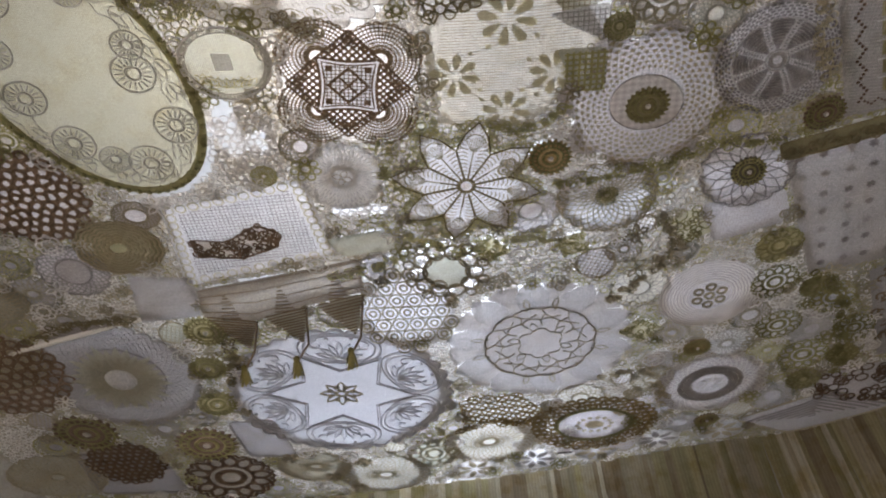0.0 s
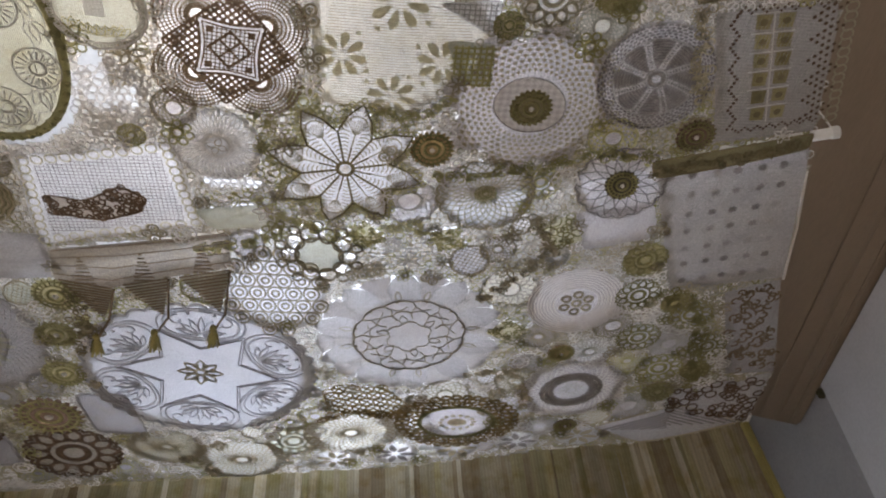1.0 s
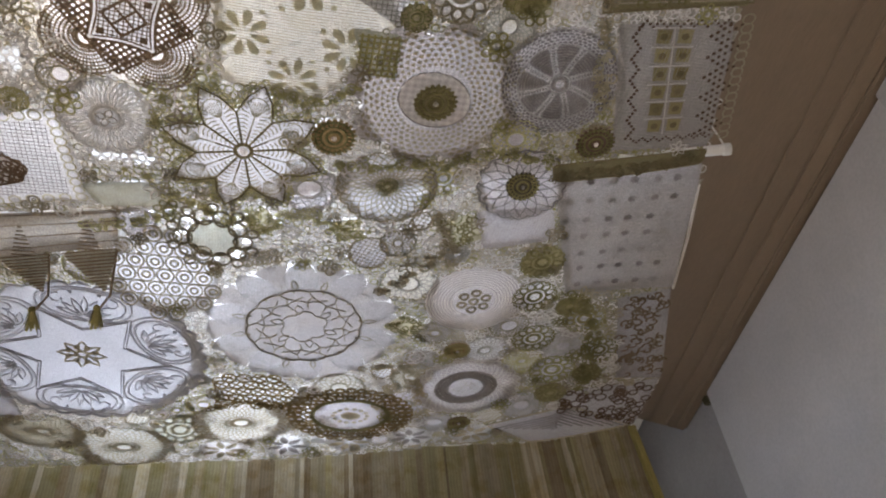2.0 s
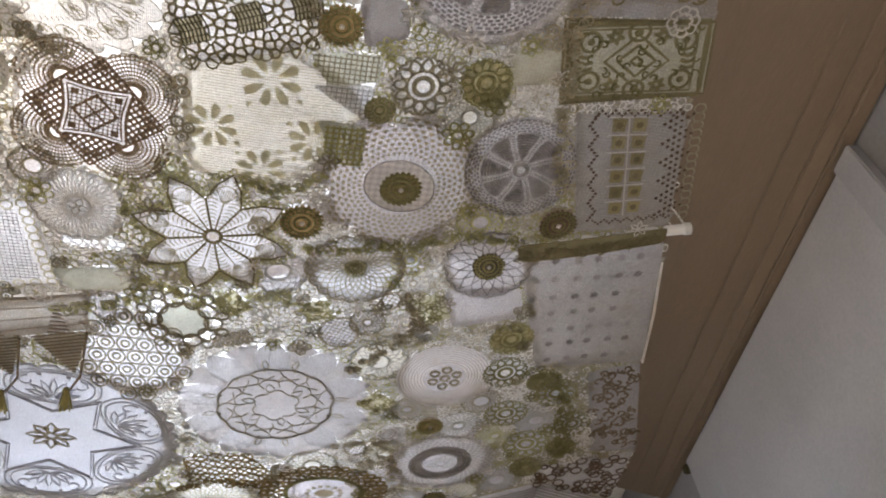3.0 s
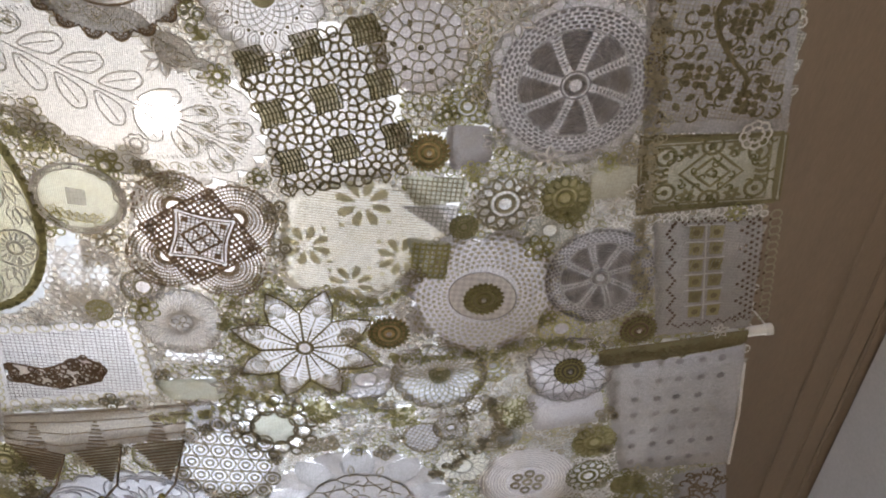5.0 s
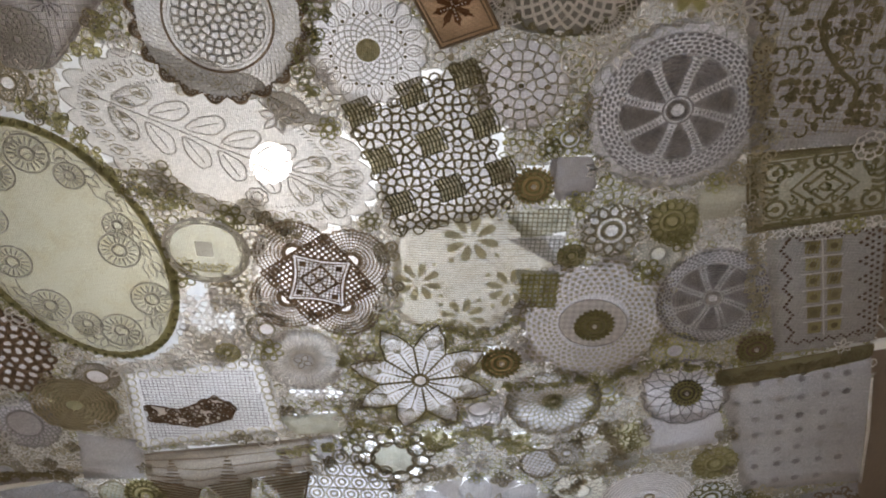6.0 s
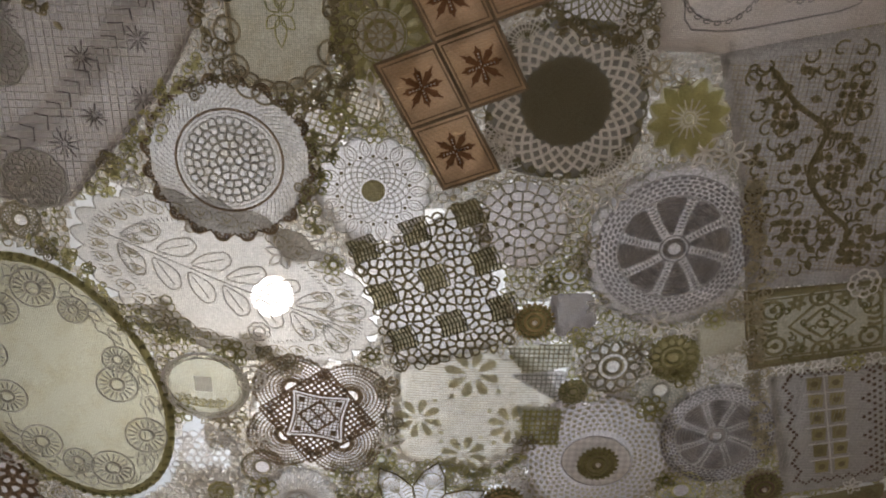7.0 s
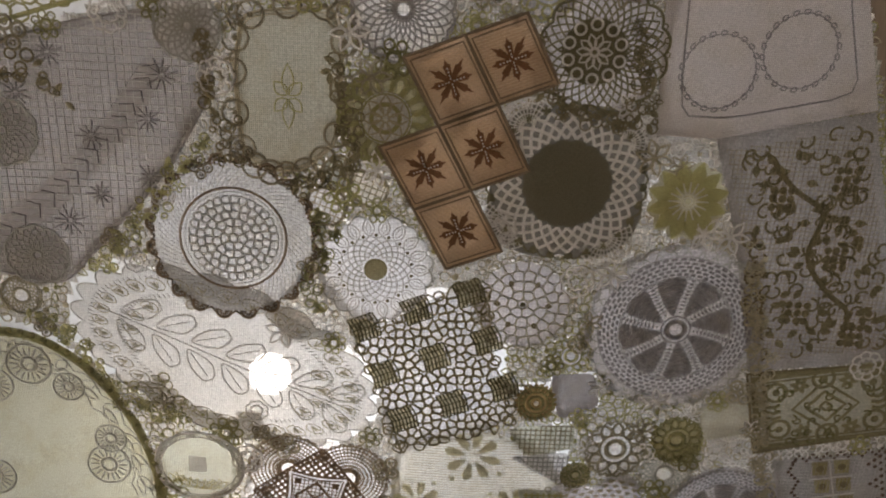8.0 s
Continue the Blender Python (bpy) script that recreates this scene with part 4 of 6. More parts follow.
def oval_cloth():
    """The big oval linen with ring embroidery and a chained edge."""
    x, y, turn = -0.685, 0.835, 70.0
    ob = disc("oval_cloth", x, y, 0.31, OVALCLOTH, "large tea-green oval linen cloth with ring embroidery and chained edge", 4, turn, 0.66)
    for k in range(-1, 2):
        cover(x + 0.06 * k, y + 0.15 * k, 0.175)

    crochet(ob, x, y, 0.31, 4.6, T_MIST, lambda g: [g.strip(wavy(q, 22, 0.05, 176), 0.0022, True) for q in (0.70, 0.86)], "scallop_line", turn, 0.66)

    def chain(g):
        g.strip(ring(0.965, 90), 0.019, True, 0.005)
        g.strip(wavy(0.93, 46, 0.03, 184), 0.004, True, 0.003)
        for i in range(64):
            px, py = pol(0.975, i * TAU / 64)
            g.dot(px, py, 0.008, 8, 0.008)

    crochet(ob, x, y, 0.31, 5, T_LEAF, chain, "chain_edge", turn, 0.66)
    rings = [(-0.571, 0.831, 0.042), (-0.750, 0.983, 0.043), (-0.526, 0.956, 0.044), (-0.609, 1.047, 0.046), (-0.681, 1.031, 0.033), (-0.563, 0.771, 0.030), (-0.800, 0.868, 0.040), (-0.703, 0.613, 0.042), (-0.633, 0.659, 0.029), (-0.775, 0.660, 0.036), (-0.815, 0.765, 0.034)]
    for cx, cy, cr in rings:
        def work(g):
            g.strip(ring(1.0, 28), 0.0045, True, 0.002)
            g.strip(ring(0.34, 16), 0.006, True, 0.003)
            for i in range(18):
                a = i * TAU / 18
                g.strip([pol(0.46, a), pol(0.86, a)], 0.0034, False, 0.002)

        h = Lace(cx, cy, cr, layer=6.4)
        work(h)
        h.mesh("ring_flower", ob, T_MIST)

    def leaves(g):
        rng = random.Random(8)
        for i in range(26):
            a = i * TAU / 26 + rng.uniform(-0.05, 0.05)
            px, py = 0.80 * math.cos(a), 0.80 * math.sin(a)
            for s in (-0.5, 0.3):
                q = leaf_line(a + s + 1.2, 0.01, 0.16, 0.034, 10) + (px * 0.98, py * 0.98)
                g.strip(q, 0.003, True)

    crochet(ob, x, y, 0.31, 5.2, T_MIST, leaves, "leaf_stitching", turn, 0.66)


oval_cloth()


def small_oval():
    x, y = -0.392, 0.828
    ob = disc("small_oval_mat", x, y, 0.090, GREENISH, "small pale green oval mat with a white square and flower edging", 6, 10, 0.90)

    def work(g):
        g.strip(ring(0.97, 48), 0.005, True)
        g.strip(ring(0.84, 48), 0.003, True)
        for i in range(40):
            px, py = pol(0.905, i * TAU / 40)
            g.strip(ring(0.05, 7, 0, px, py), 0.002, True)

    crochet(ob, x, y, 0.090, 7, T_PALE, work, "edging", 10, 0.9)

    def spray(g):
        for i in range(7):
            px = -0.48 + i * 0.16
            for s in (-0.6, 0.0, 0.6):
                g.strip(leaf_line(-1.57 + s, 0.02, 0.30, 0.07, 8) + (px, 0.66 - 0.9 * px * px * 0.4), 0.0014, True)

    crochet(ob, x, y, 0.090, 7.4, T_TASSEL, spray, "flower_spray", 10, 0.9)
    crochet(ob, x - 0.005, y - 0.005, 0.090, 7, SNOW, lambda g: g.fill([(-0.2, -0.22), (0.2, -0.2), (0.22, 0.2), (-0.16, 0.2)], 2), "white_square", 4)


small_oval()


def leaf_cloth():
    poly = [(-0.005, 0.784), (0.09, 0.745), (0.200, 0.730), (0.30, 0.78), (0.337, 0.836), (0.279, 0.919), (0.24, 0.99), (0.178, 1.037), (0.09, 1.03), (0.005, 1.019), (-0.01, 0.90)]
    ob, mid = patch("leaf_cloth", poly, CREAM, "cream cloth with woven leaf sprigs", 1.6)
    for cx, cy, cr in ((0.152, 0.786, 0.052), (0.045, 0.904, 0.046), (0.242, 0.909, 0.046), (0.145, 0.994, 0.046)):
        def work(g):
            for i in range(8):
                a = i * TAU / 8 + 0.2
                g.fill([pol(0.26, a), pol(0.55, a - 0.26), pol(0.95, a - 0.22), pol(1.10, a - 0.06), pol(1.10, a + 0.06), pol(0.95, a + 0.22), pol(0.55, a + 0.26)], 1)
            for i in range(4):
                px, py = pol(1.30, i * TAU / 4 + 0.6)
                g.fill([(px - 0.1, py - 0.1), (px + 0.1, py - 0.1), (px + 0.1, py + 0.1), (px - 0.1, py + 0.1)], 1)

        g = Lace(cx, cy, cr, layer=2.2)
        work(g)
        g.mesh("leaf_sprig", ob, SPRIG)
    g = Lace(mid[0], mid[1], 1.0, layer=2.0)
    for s in np.arange(-0.14, 0.14, 0.006):
        half = 0.15 - 0.25 * abs(s)
        g.strip([(-half, s), (0, s + 0.002), (half, s)], 0.0012, False, 0.0006)
    g.mesh("weft", ob, T_ECRU)


leaf_cloth()


# ---- pieces along the canopy's open edge ----
def curls(g, inside, n, size, w, seed):
    rng = random.Random(seed)
    for _ in range(n):
        x, y = rng.uniform(-0.2, 0.2), rng.uniform(-0.3, 0.3)
        if not inside(x, y):
            continue
        a0, spin = rng.uniform(0, TAU), rng.choice((1, -1))
        t = np.linspace(0, 1, 9)
        rr = size * (1.1 - t * 0.8)
        g.strip(np.stack([x + rr * np.cos(a0 + spin * t * 4.2), y + rr * np.sin(a0 + spin * t * 4.2)], 1), w, False, 0.002)


def edge_panels():
    # vine panel
    poly = [(0.536, 0.123), (0.806, 0.066), (0.885, 0.292), (0.958, 0.533), (0.678, 0.578), (0.605, 0.314)]
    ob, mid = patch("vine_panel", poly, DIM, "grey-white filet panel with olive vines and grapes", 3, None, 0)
    g = Lace(mid[0], mid[1], 1.0, layer=4)
    inside = in_poly((np.array(poly) - mid) * 0.90)
    curls(g, inside, 260, 0.016, 0.0046, 4)
    rng = random.Random(2)
    for _ in range(190):
        px, py = rng.uniform(-0.2, 0.2), rng.uniform(-0.26, 0.26)
        if inside(px * 1.08, py * 1.08):
            g.fill(leaf_line(rng.uniform(0, TAU), -0.011, 0.013, 0.0075, 8) + (px, py), 1, 0.001)
    stem = [(-0.13, -0.20), (-0.06, -0.11), (0.02, -0.07), (-0.01, 0.02), (0.05, 0.09), (0.10, 0.12), (0.09, 0.2)]
    g.strip(smooth_poly(stem, 5, 3)[:30], 0.010, False, 0.003)
    for cx, cy in ((0.04, -0.13), (-0.07, -0.09), (0.05, 0.02), (0.0, 0.13), (0.11, 0.17)):
        for i in range(9):
            g.dot(cx + (i % 3 - 1) * 0.016 + rng.uniform(-0.002, 0.002), cy + (i // 3 - 1) * 0.016, 0.0078, 8, 0.003)
    g.mesh("vine", ob, T_MOSS)
    g = Lace(mid[0], mid[1], 1.0, layer=3.5)
    grid_fill(g, inside, 0.0085, 0.0013, -0.22, 0.22, -0.26, 0.26)
    g.mesh("filet_net", ob, T_ECRU)

    # carpet-like panel
    poly = [(0.676, 0.583), (0.961, 0.538), (1.004, 0.687), (0.721, 0.761)]
    ob, mid = patch("carpet_panel", poly, TEA, "olive woven panel with a pale lozenge and circles", 3, T_MOSS, 0)
    u, v = np.array([0.140, -0.030]), np.array([0.022, 0.082])
    g = Lace(mid[0], mid[1], 1.0, layer=4)
    for s, w in ((0.93, 0.012), (0.80, 0.004)):
        g.strip(smooth_poly([-u * s - v * s, u * s - v * s, u * s + v * s, -u * s + v * s], 5, 0), w, True)
    for s, w in ((0.44, 0.006), (0.26, 0.007), (0.08, 0.006)):
        g.strip(smooth_poly([-u * s, -v * s * 1.5, u * s, v * s * 1.5], 3, 0), w, True)
    for a, b in ((-0.64, -0.5), (0.64, -0.5), (-0.64, 0.5), (0.64, 0.5), (0, -0.74), (0, 0.74)):
        p = u * a + v * b
        g.strip(ring(0.020, 16, 0, p[0], p[1]), 0.007, True, 0.002)
        g.dot(p[0], p[1], 0.008, 8)
    for s in (-0.7, 0.7):
        for w in (-0.16, 0.0, 0.16):
            g.strip([u * (s - 0.1) + v * w, u * s + v * (w + 0.05), u * (s + 0.1) + v * w], 0.008, False, 0.002)
    for a, b in ((-0.32, -0.62), (0.32, -0.62), (-0.32, 0.62), (0.32, 0.62)):
        p = u * a + v * b
        for k in range(6):
            g.fill(leaf_line(k * TAU / 6, 0.002, 0.020, 0.0055, 8) + p, 1)
    g.mesh("woven_figure", ob, MOSS)
    g = Lace(mid[0], mid[1], 1.0, layer=4.5)
    curls(g, in_poly((np.array(poly) - mid) * 0.9), 240, 0.009, 0.0038, 9)
    g.mesh("woven_scroll", ob, T_OLIVE)

    # ladder panel
    poly = [(0.763, 0.778), (0.988, 0.737), (1.015, 0.80), (1.082, 1.045), (0.857, 1.076)]
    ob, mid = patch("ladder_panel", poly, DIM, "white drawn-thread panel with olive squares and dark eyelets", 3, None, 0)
    u, v = np.array([0.115, -0.022]), np.array([0.047, 0.150])
    g = Lace(mid[0], mid[1], 1.0, layer=4)
    h = Lace(mid[0], mid[1], 1.0, layer=4.8)
    k = Lace(mid[0], mid[1], 1.0, layer=4.4)
    for i in range(6):
        s = -0.72 + i * 0.28
        for a in (-0.42, -0.05):
            p = u * a + v * s
            g = Lace(mid[0], mid[1], 1.0, layer=4)
            g.fill([p + (-0.017, -0.014), p + (0.014, -0.018), p + (0.019, 0.013), p + (-0.009, 0.017)], 1)
            g.mesh("olive_square", ob, OLIVE)
            g = Lace(mid[0], mid[1], 1.0, layer=4.4)
            g.fill(ring(0.0080, 10, 0, p[0] + 0.002, p[1]), 1)
            g.mesh("square_knot", ob, T_MOSS)
        h.strip([-u * 0.62 + v * (s - 0.13), -u * 0.2 + v * (s - 0.13), u * 0.12 + v * (s - 0.13)], 0.0034, False, 0.002)
    h.strip([-u * 0.235 - v * 0.85, -u * 0.235, -u * 0.235 + v * 0.82], 0.0034, False, 0.002)
    # zigzag rows of small eyelets round the ladder
    for i in range(34):
        w = -0.88 + i * 0.053
        saw = abs((i % 6) - 3) / 3
        k.dot(*(u * (0.42 + 0.30 * saw) + v * w), 0.0046, 6)
        k.dot(*(u * (0.62 + 0.30 * saw) + v * w), 0.0040, 6)
        k.dot(*(u * (-0.94 + 0.14 * saw) + v * w), 0.0040, 6)
    for i in range(28):
        saw = abs((i % 4) - 2) / 2
        k.dot(*(u * (-0.84 + 0.058 * i) - v * (0.95 - 0.09 * saw)), 0.0036, 6)
        k.dot(*(u * (-0.84 + 0.058 * i) + v * (0.95 - 0.07 * saw)), 0.0032, 6)
    h.mesh("ladder_thread", ob, T_WHITE)
    k.mesh("eyelet", ob, T_BROWN)
    g = Lace(mid[0], mid[1], 1.0, layer=3.6)
    for i in range(15):
        p = u * 1.02 + v * (-0.95 + i * 0.135)
        g.strip(ring(0.012, 9, 0, p[0], p[1]), 0.004, True, 0.002)
    g.mesh("scroll_edge", ob, T_FAWN)
    g = Lace(mid[0], mid[1], 1.0, layer=3.4)
    grid_fill(g, in_poly((np.array(poly) - mid) * 0.97), 0.0075, 0.0011, -0.17, 0.17, -0.18, 0.18)
    g.mesh("filet_net", ob, T_MIST)

    # rolled sleeve that holds the rod
    poly = [(0.737, 1.135), (0.90, 1.092), (1.084, 1.048), (1.092, 1.092), (0.92, 1.14), (0.755, 1.185)]
    patch("rod_sleeve", poly, MOSS, "rolled olive cloth sleeve round a rod", 6, T_MOSS, 2)

    # spotted cloth
    poly = [(0.755, 1.165), (1.093, 1.085), (1.15, 1.30), (1.215, 1.525), (0.912, 1.574), (0.82, 1.34)]
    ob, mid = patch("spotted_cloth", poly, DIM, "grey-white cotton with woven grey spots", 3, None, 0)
    g = Lace(mid[0], mid[1], 1.0, layer=3.6)
    u, v = np.array([0.052, -0.009]), np.array([0.015, 0.060])
    inside = in_poly((np.array(poly) - mid) * 0.94)
    for i in range(-4, 5):
        for j in range(-4, 5):
            p = u * i + v * j + ((i % 2) * 0.004, (j % 2) * 0.004)
            if inside(*p):
                g = Lace(mid[0], mid[1], 1.0, layer=3.6)
                g.fill(wavy(0.0085, 6, 0.003, 18) + p, 1, 0.001)
                g.mesh("spot", ob, T_GREY)

    poly = [(1.071, 1.584), (1.208, 1.528), (1.350, 1.930), (1.201, 1.945)]
    ob, mid = patch("brown_panel", poly, GROUND, "brown woven panel with pale scrolls", 4, None, 0)
    g = Lace(mid[0], mid[1], 1.0, layer=5)
    curls(g, in_poly((np.array(poly) - mid) * 0.92), 420, 0.015, 0.0065, 12)
    g.mesh("vine", ob, T_TAN)

    poly = [(1.064, 2.041), (1.345, 1.935), (1.372, 2.215), (1.064, 2.146)]
    ob, mid = patch("floral_panel", poly, LILAC, "pale panel with dark floral rings", 4, None, 0)
    g = Lace(mid[0], mid[1], 1.0, layer=5)
    rng = random.Random(6)
    inside = in_poly((np.array(poly) - mid) * 0.95)
    for _ in range(120):
        px, py = rng.uniform(-0.16, 0.16), rng.uniform(-0.14, 0.14)
        if inside(px, py):
            g.strip(ring(rng.uniform(0.010, 0.018), 10, 0, px, py), 0.006, True, 0.003)
    g.mesh("floral_ring", ob, T_BROWN)

    # folded grey stripes at the corner
    poly = [(0.85, 2.255), (1.111, 2.115), (1.365, 2.222), (1.035, 2.345)]
    ob, mid = patch("striped_corner", poly, LILAC, "grey striped cloth folded at the corner", 3, T_ECRU, 1)
    g = Lace(mid[0], mid[1], 1.0, layer=3.7)
    for s in np.linspace(0.1, 0.9, 7):
        a, b, c = (np.array(poly[i]) - mid for i in (0, 1, 2))
        g.strip([a * s + 0.02, (a * 0.3 + b * 0.7) * s + 0.02, b * s * 0.9, c * s], 0.008, False, 0.002)
    g.mesh("stripe", ob, T_GREY)

    # plain white cloth at the upper end
    poly = [(0.402, -0.28), (0.695, -0.30), (0.752, -0.10), (0.808, 0.062), (0.536, 0.125), (0.429, 0.123)]
    ob, mid = patch("white_cloth", poly, WASHED, "plain white cloth with faint embroidered wreaths", 3, None, 0)
    for cx, cy in ((0.52, 0.01), (0.65, -0.03)):
        g = Lace(cx, cy, 0.062, layer=3.6)
        for i in range(22):
            p = pol(1.0, i * TAU / 22)
            g.strip(leaf_line(i * TAU / 22 + 1.3, 0.0, 0.2, 0.06, 8) + p, 0.0025, True)
        g.strip(ring(1.0, 30), 0.002, True)
        g.mesh("wreath_stitching", ob, VANE)
    g = Lace(mid[0], mid[1], 1.0, layer=3.6)
    q = smooth_poly((np.array(poly) - mid) * 0.80, 5, 1)
    g.strip(q, 0.003, True)
    g.mesh("drawn_border", ob, VANE)


edge_panels()


# ---- the upper left pieces ----
def upper_left():
    poly = [(-0.275, -0.049), (-0.128, -0.065), (-0.109, -0.022), (-0.118, 0.159), (-0.177, 0.212), (-0.235, 0.215), (-0.284, 0.186), (-0.292, 0.042)]
    ob, mid = patch("fleur_panel", poly, TEA, "tea-coloured linen panel with a stitched lily", 3, T_ECRU, 3)
    g = Lace(mid[0], mid[1], 1.0, layer=4)
    for s in (1, -1):
        for a in (0.0, 0.75, -0.75):
            g.strip(leaf_line(s * 1.57 + a, 0.004, 0.055 if a == 0 else 0.034, 0.010, 12), 0.0026, True)
    g.mesh("lily_stitching", ob, T_OLIVE)
    g = Lace(mid[0], mid[1], 1.0, layer=4)
    for p in smooth_poly(np.array(poly) - mid, 2, 1):
        g.strip(ring(0.022, 14, 0, p[0] * 1.05, p[1] * 1.05), 0.005, True, 0.002)
        g.dot(p[0] * 1.05, p[1] * 1.05, 0.005)
    g.mesh("scroll_edge", ob, T_ECRU)

    poly = [(-0.70, 0.02), (-0.52, -0.03), (-0.323, -0.06), (-0.33, 0.08), (-0.413, 0.223), (-0.52, 0.34), (-0.614, 0.445), (-0.75, 0.42), (-0.82, 0.20)]
    ob, mid = patch("filet_cloth", poly, DIM, "grey filet net cloth with dark spider flowers", 2, T_GREY, 2)
    g = Lace(mid[0], mid[1], 1.0, layer=3)
    grid_fill(g, in_poly(np.array(poly) - mid), 0.0135, 0.0022, -0.3, 0.3, -0.3, 0.3)
    g.mesh("filet_net", ob, T_PALE)
    for cx, cy, cr in ((-0.413, 0.060, 0.030), (-0.442, 0.135, 0.025), (-0.446, 0.236, 0.026), (-0.535, 0.271, 0.024), (-0.593, 0.322, 0.030), (-0.542, 0.169, 0.028), (-0.66, 0.10, 0.028), (-0.60, 0.03, 0.026)):
        h = Lace(cx, cy, cr, layer=4)
        for i in range(11):
            a = i * TAU / 11 + cx * 9
            h.strip([pol(0.2, a), pol(0.6, a), pol(1.0 - 0.15 * (i % 3), a)], 0.0034, False, 0.002)
        h.strip(ring(0.2, 12), 0.004, True)
        h.mesh("spider_flower", ob, T_GREY)
    strip = [(-0.76, 0.36), (-0.62, 0.245), (-0.52, 0.145), (-0.44, 0.03), (-0.40, 0.045), (-0.485, 0.175), (-0.59, 0.285), (-0.74, 0.405)]
    band, at = patch("lace_band", strip, VOILE, "grey lace ribbon with slanting dashes", 3.4, None, 1)
    g = Lace(at[0], at[1], 1.0, layer=5.6)
    for w in np.linspace(0.04, 0.96, 16):
        k = w * 3
        i = min(int(k), 2)
        p = np.array(strip[i]) * (1 - k + i) + np.array(strip[i + 1]) * (k - i)
        r = np.array(strip[7 - i]) * (1 - k + i) + np.array(strip[6 - i]) * (k - i)
        c = (p + r) / 2 - at
        g.strip([p * 0.85 + r * 0.15 - at, c + (0.012, -0.010), p * 0.15 + r * 0.85 - at], 0.0026, False, 0.002)
    g.mesh("dash_stitch", band, T_GREY)
    net_doily(-0.655, 0.388, 0.056, T_MIST, VOILE, "small white net doily", 18, 5, 5, edge=10)
    net_doily(-0.690, 0.165, 0.060, T_MIST, VOILE, "small white net doily", 18, 5, 5, edge=10)
    net_doily(-0.364, -0.023, 0.056, T_MIST, WHITE, "small grey net doily", 18, 5, 5, edge=10)
    net_doily(-0.013, -0.065, 0.085, T_GREY, WHITE, "round grey net doily with open rays", 26, 6, 4, edge=16)
    ring_flower(-0.038, 0.114, 0.080, T_OLIVE, OLIVE, "olive ring doily with a pale flowered middle", 4, 16)
    d = disc("flower_mat", -0.038, 0.114, 0.045, WHITE, "pale flowered doily middle", 6)
    crochet(d, -0.038, 0.114, 0.045, 7, T_ECRU, lambda g: [g.strip(leaf_line(i * TAU / 8, 0.12, 0.9, 0.22, 10), 0.003, True) for i in range(8)])
    net_doily(0.324, -0.013, 0.108, T_DARK, LILAC, "dark olive net doily with a white looped flower", 34, 8, 3, edge=14)
    d = disc("looped_flower", 0.307, -0.012, 0.055, T_DARK, "white looped flower on a dark ground", 5)

    def flower(g):
        for i in range(10):
            a = i * TAU / 10
            g.strip(leaf_line(a, 0.12, 0.55, 0.12, 10), 0.003, True)
            g.strip(ring(0.17, 12, 0, *pol(0.82, a + 0.3)), 0.0042, True, 0.002)
        g.strip(ring(0.12, 12), 0.005, True)

    crochet(d, 0.307, -0.012, 0.055, 6.5, T_WHITE, flower, "lace_loop")
    g = disc("green_petal_doily", 0.502, 0.237, 0.075, SPRIG, "yellow-green petalled doily", 5, 0, 1.0, wavy(0.86, 12, 0.13))

    for i in range(12):
        crochet(g, 0.502, 0.237, 0.075, 6, LIME, lambda h: h.fill(leaf_line(i * TAU / 12 + TAU / 24, 0.22, 1.0, 0.20, 14), 2, 0.002), "petal")

    def rays(h):
        for i in range(16):
            a = i * TAU / 16
            h.strip([pol(0.16, a), pol(0.3, a), pol(0.48, a)], 0.0032, False, 0.002)
        for q in (0.10, 0.18):
            h.strip(ring(q, 16), 0.003, True, 0.002)

    crochet(g, 0.502, 0.237, 0.075, 7.4, CREAM, rays, "crochet")


upper_left()


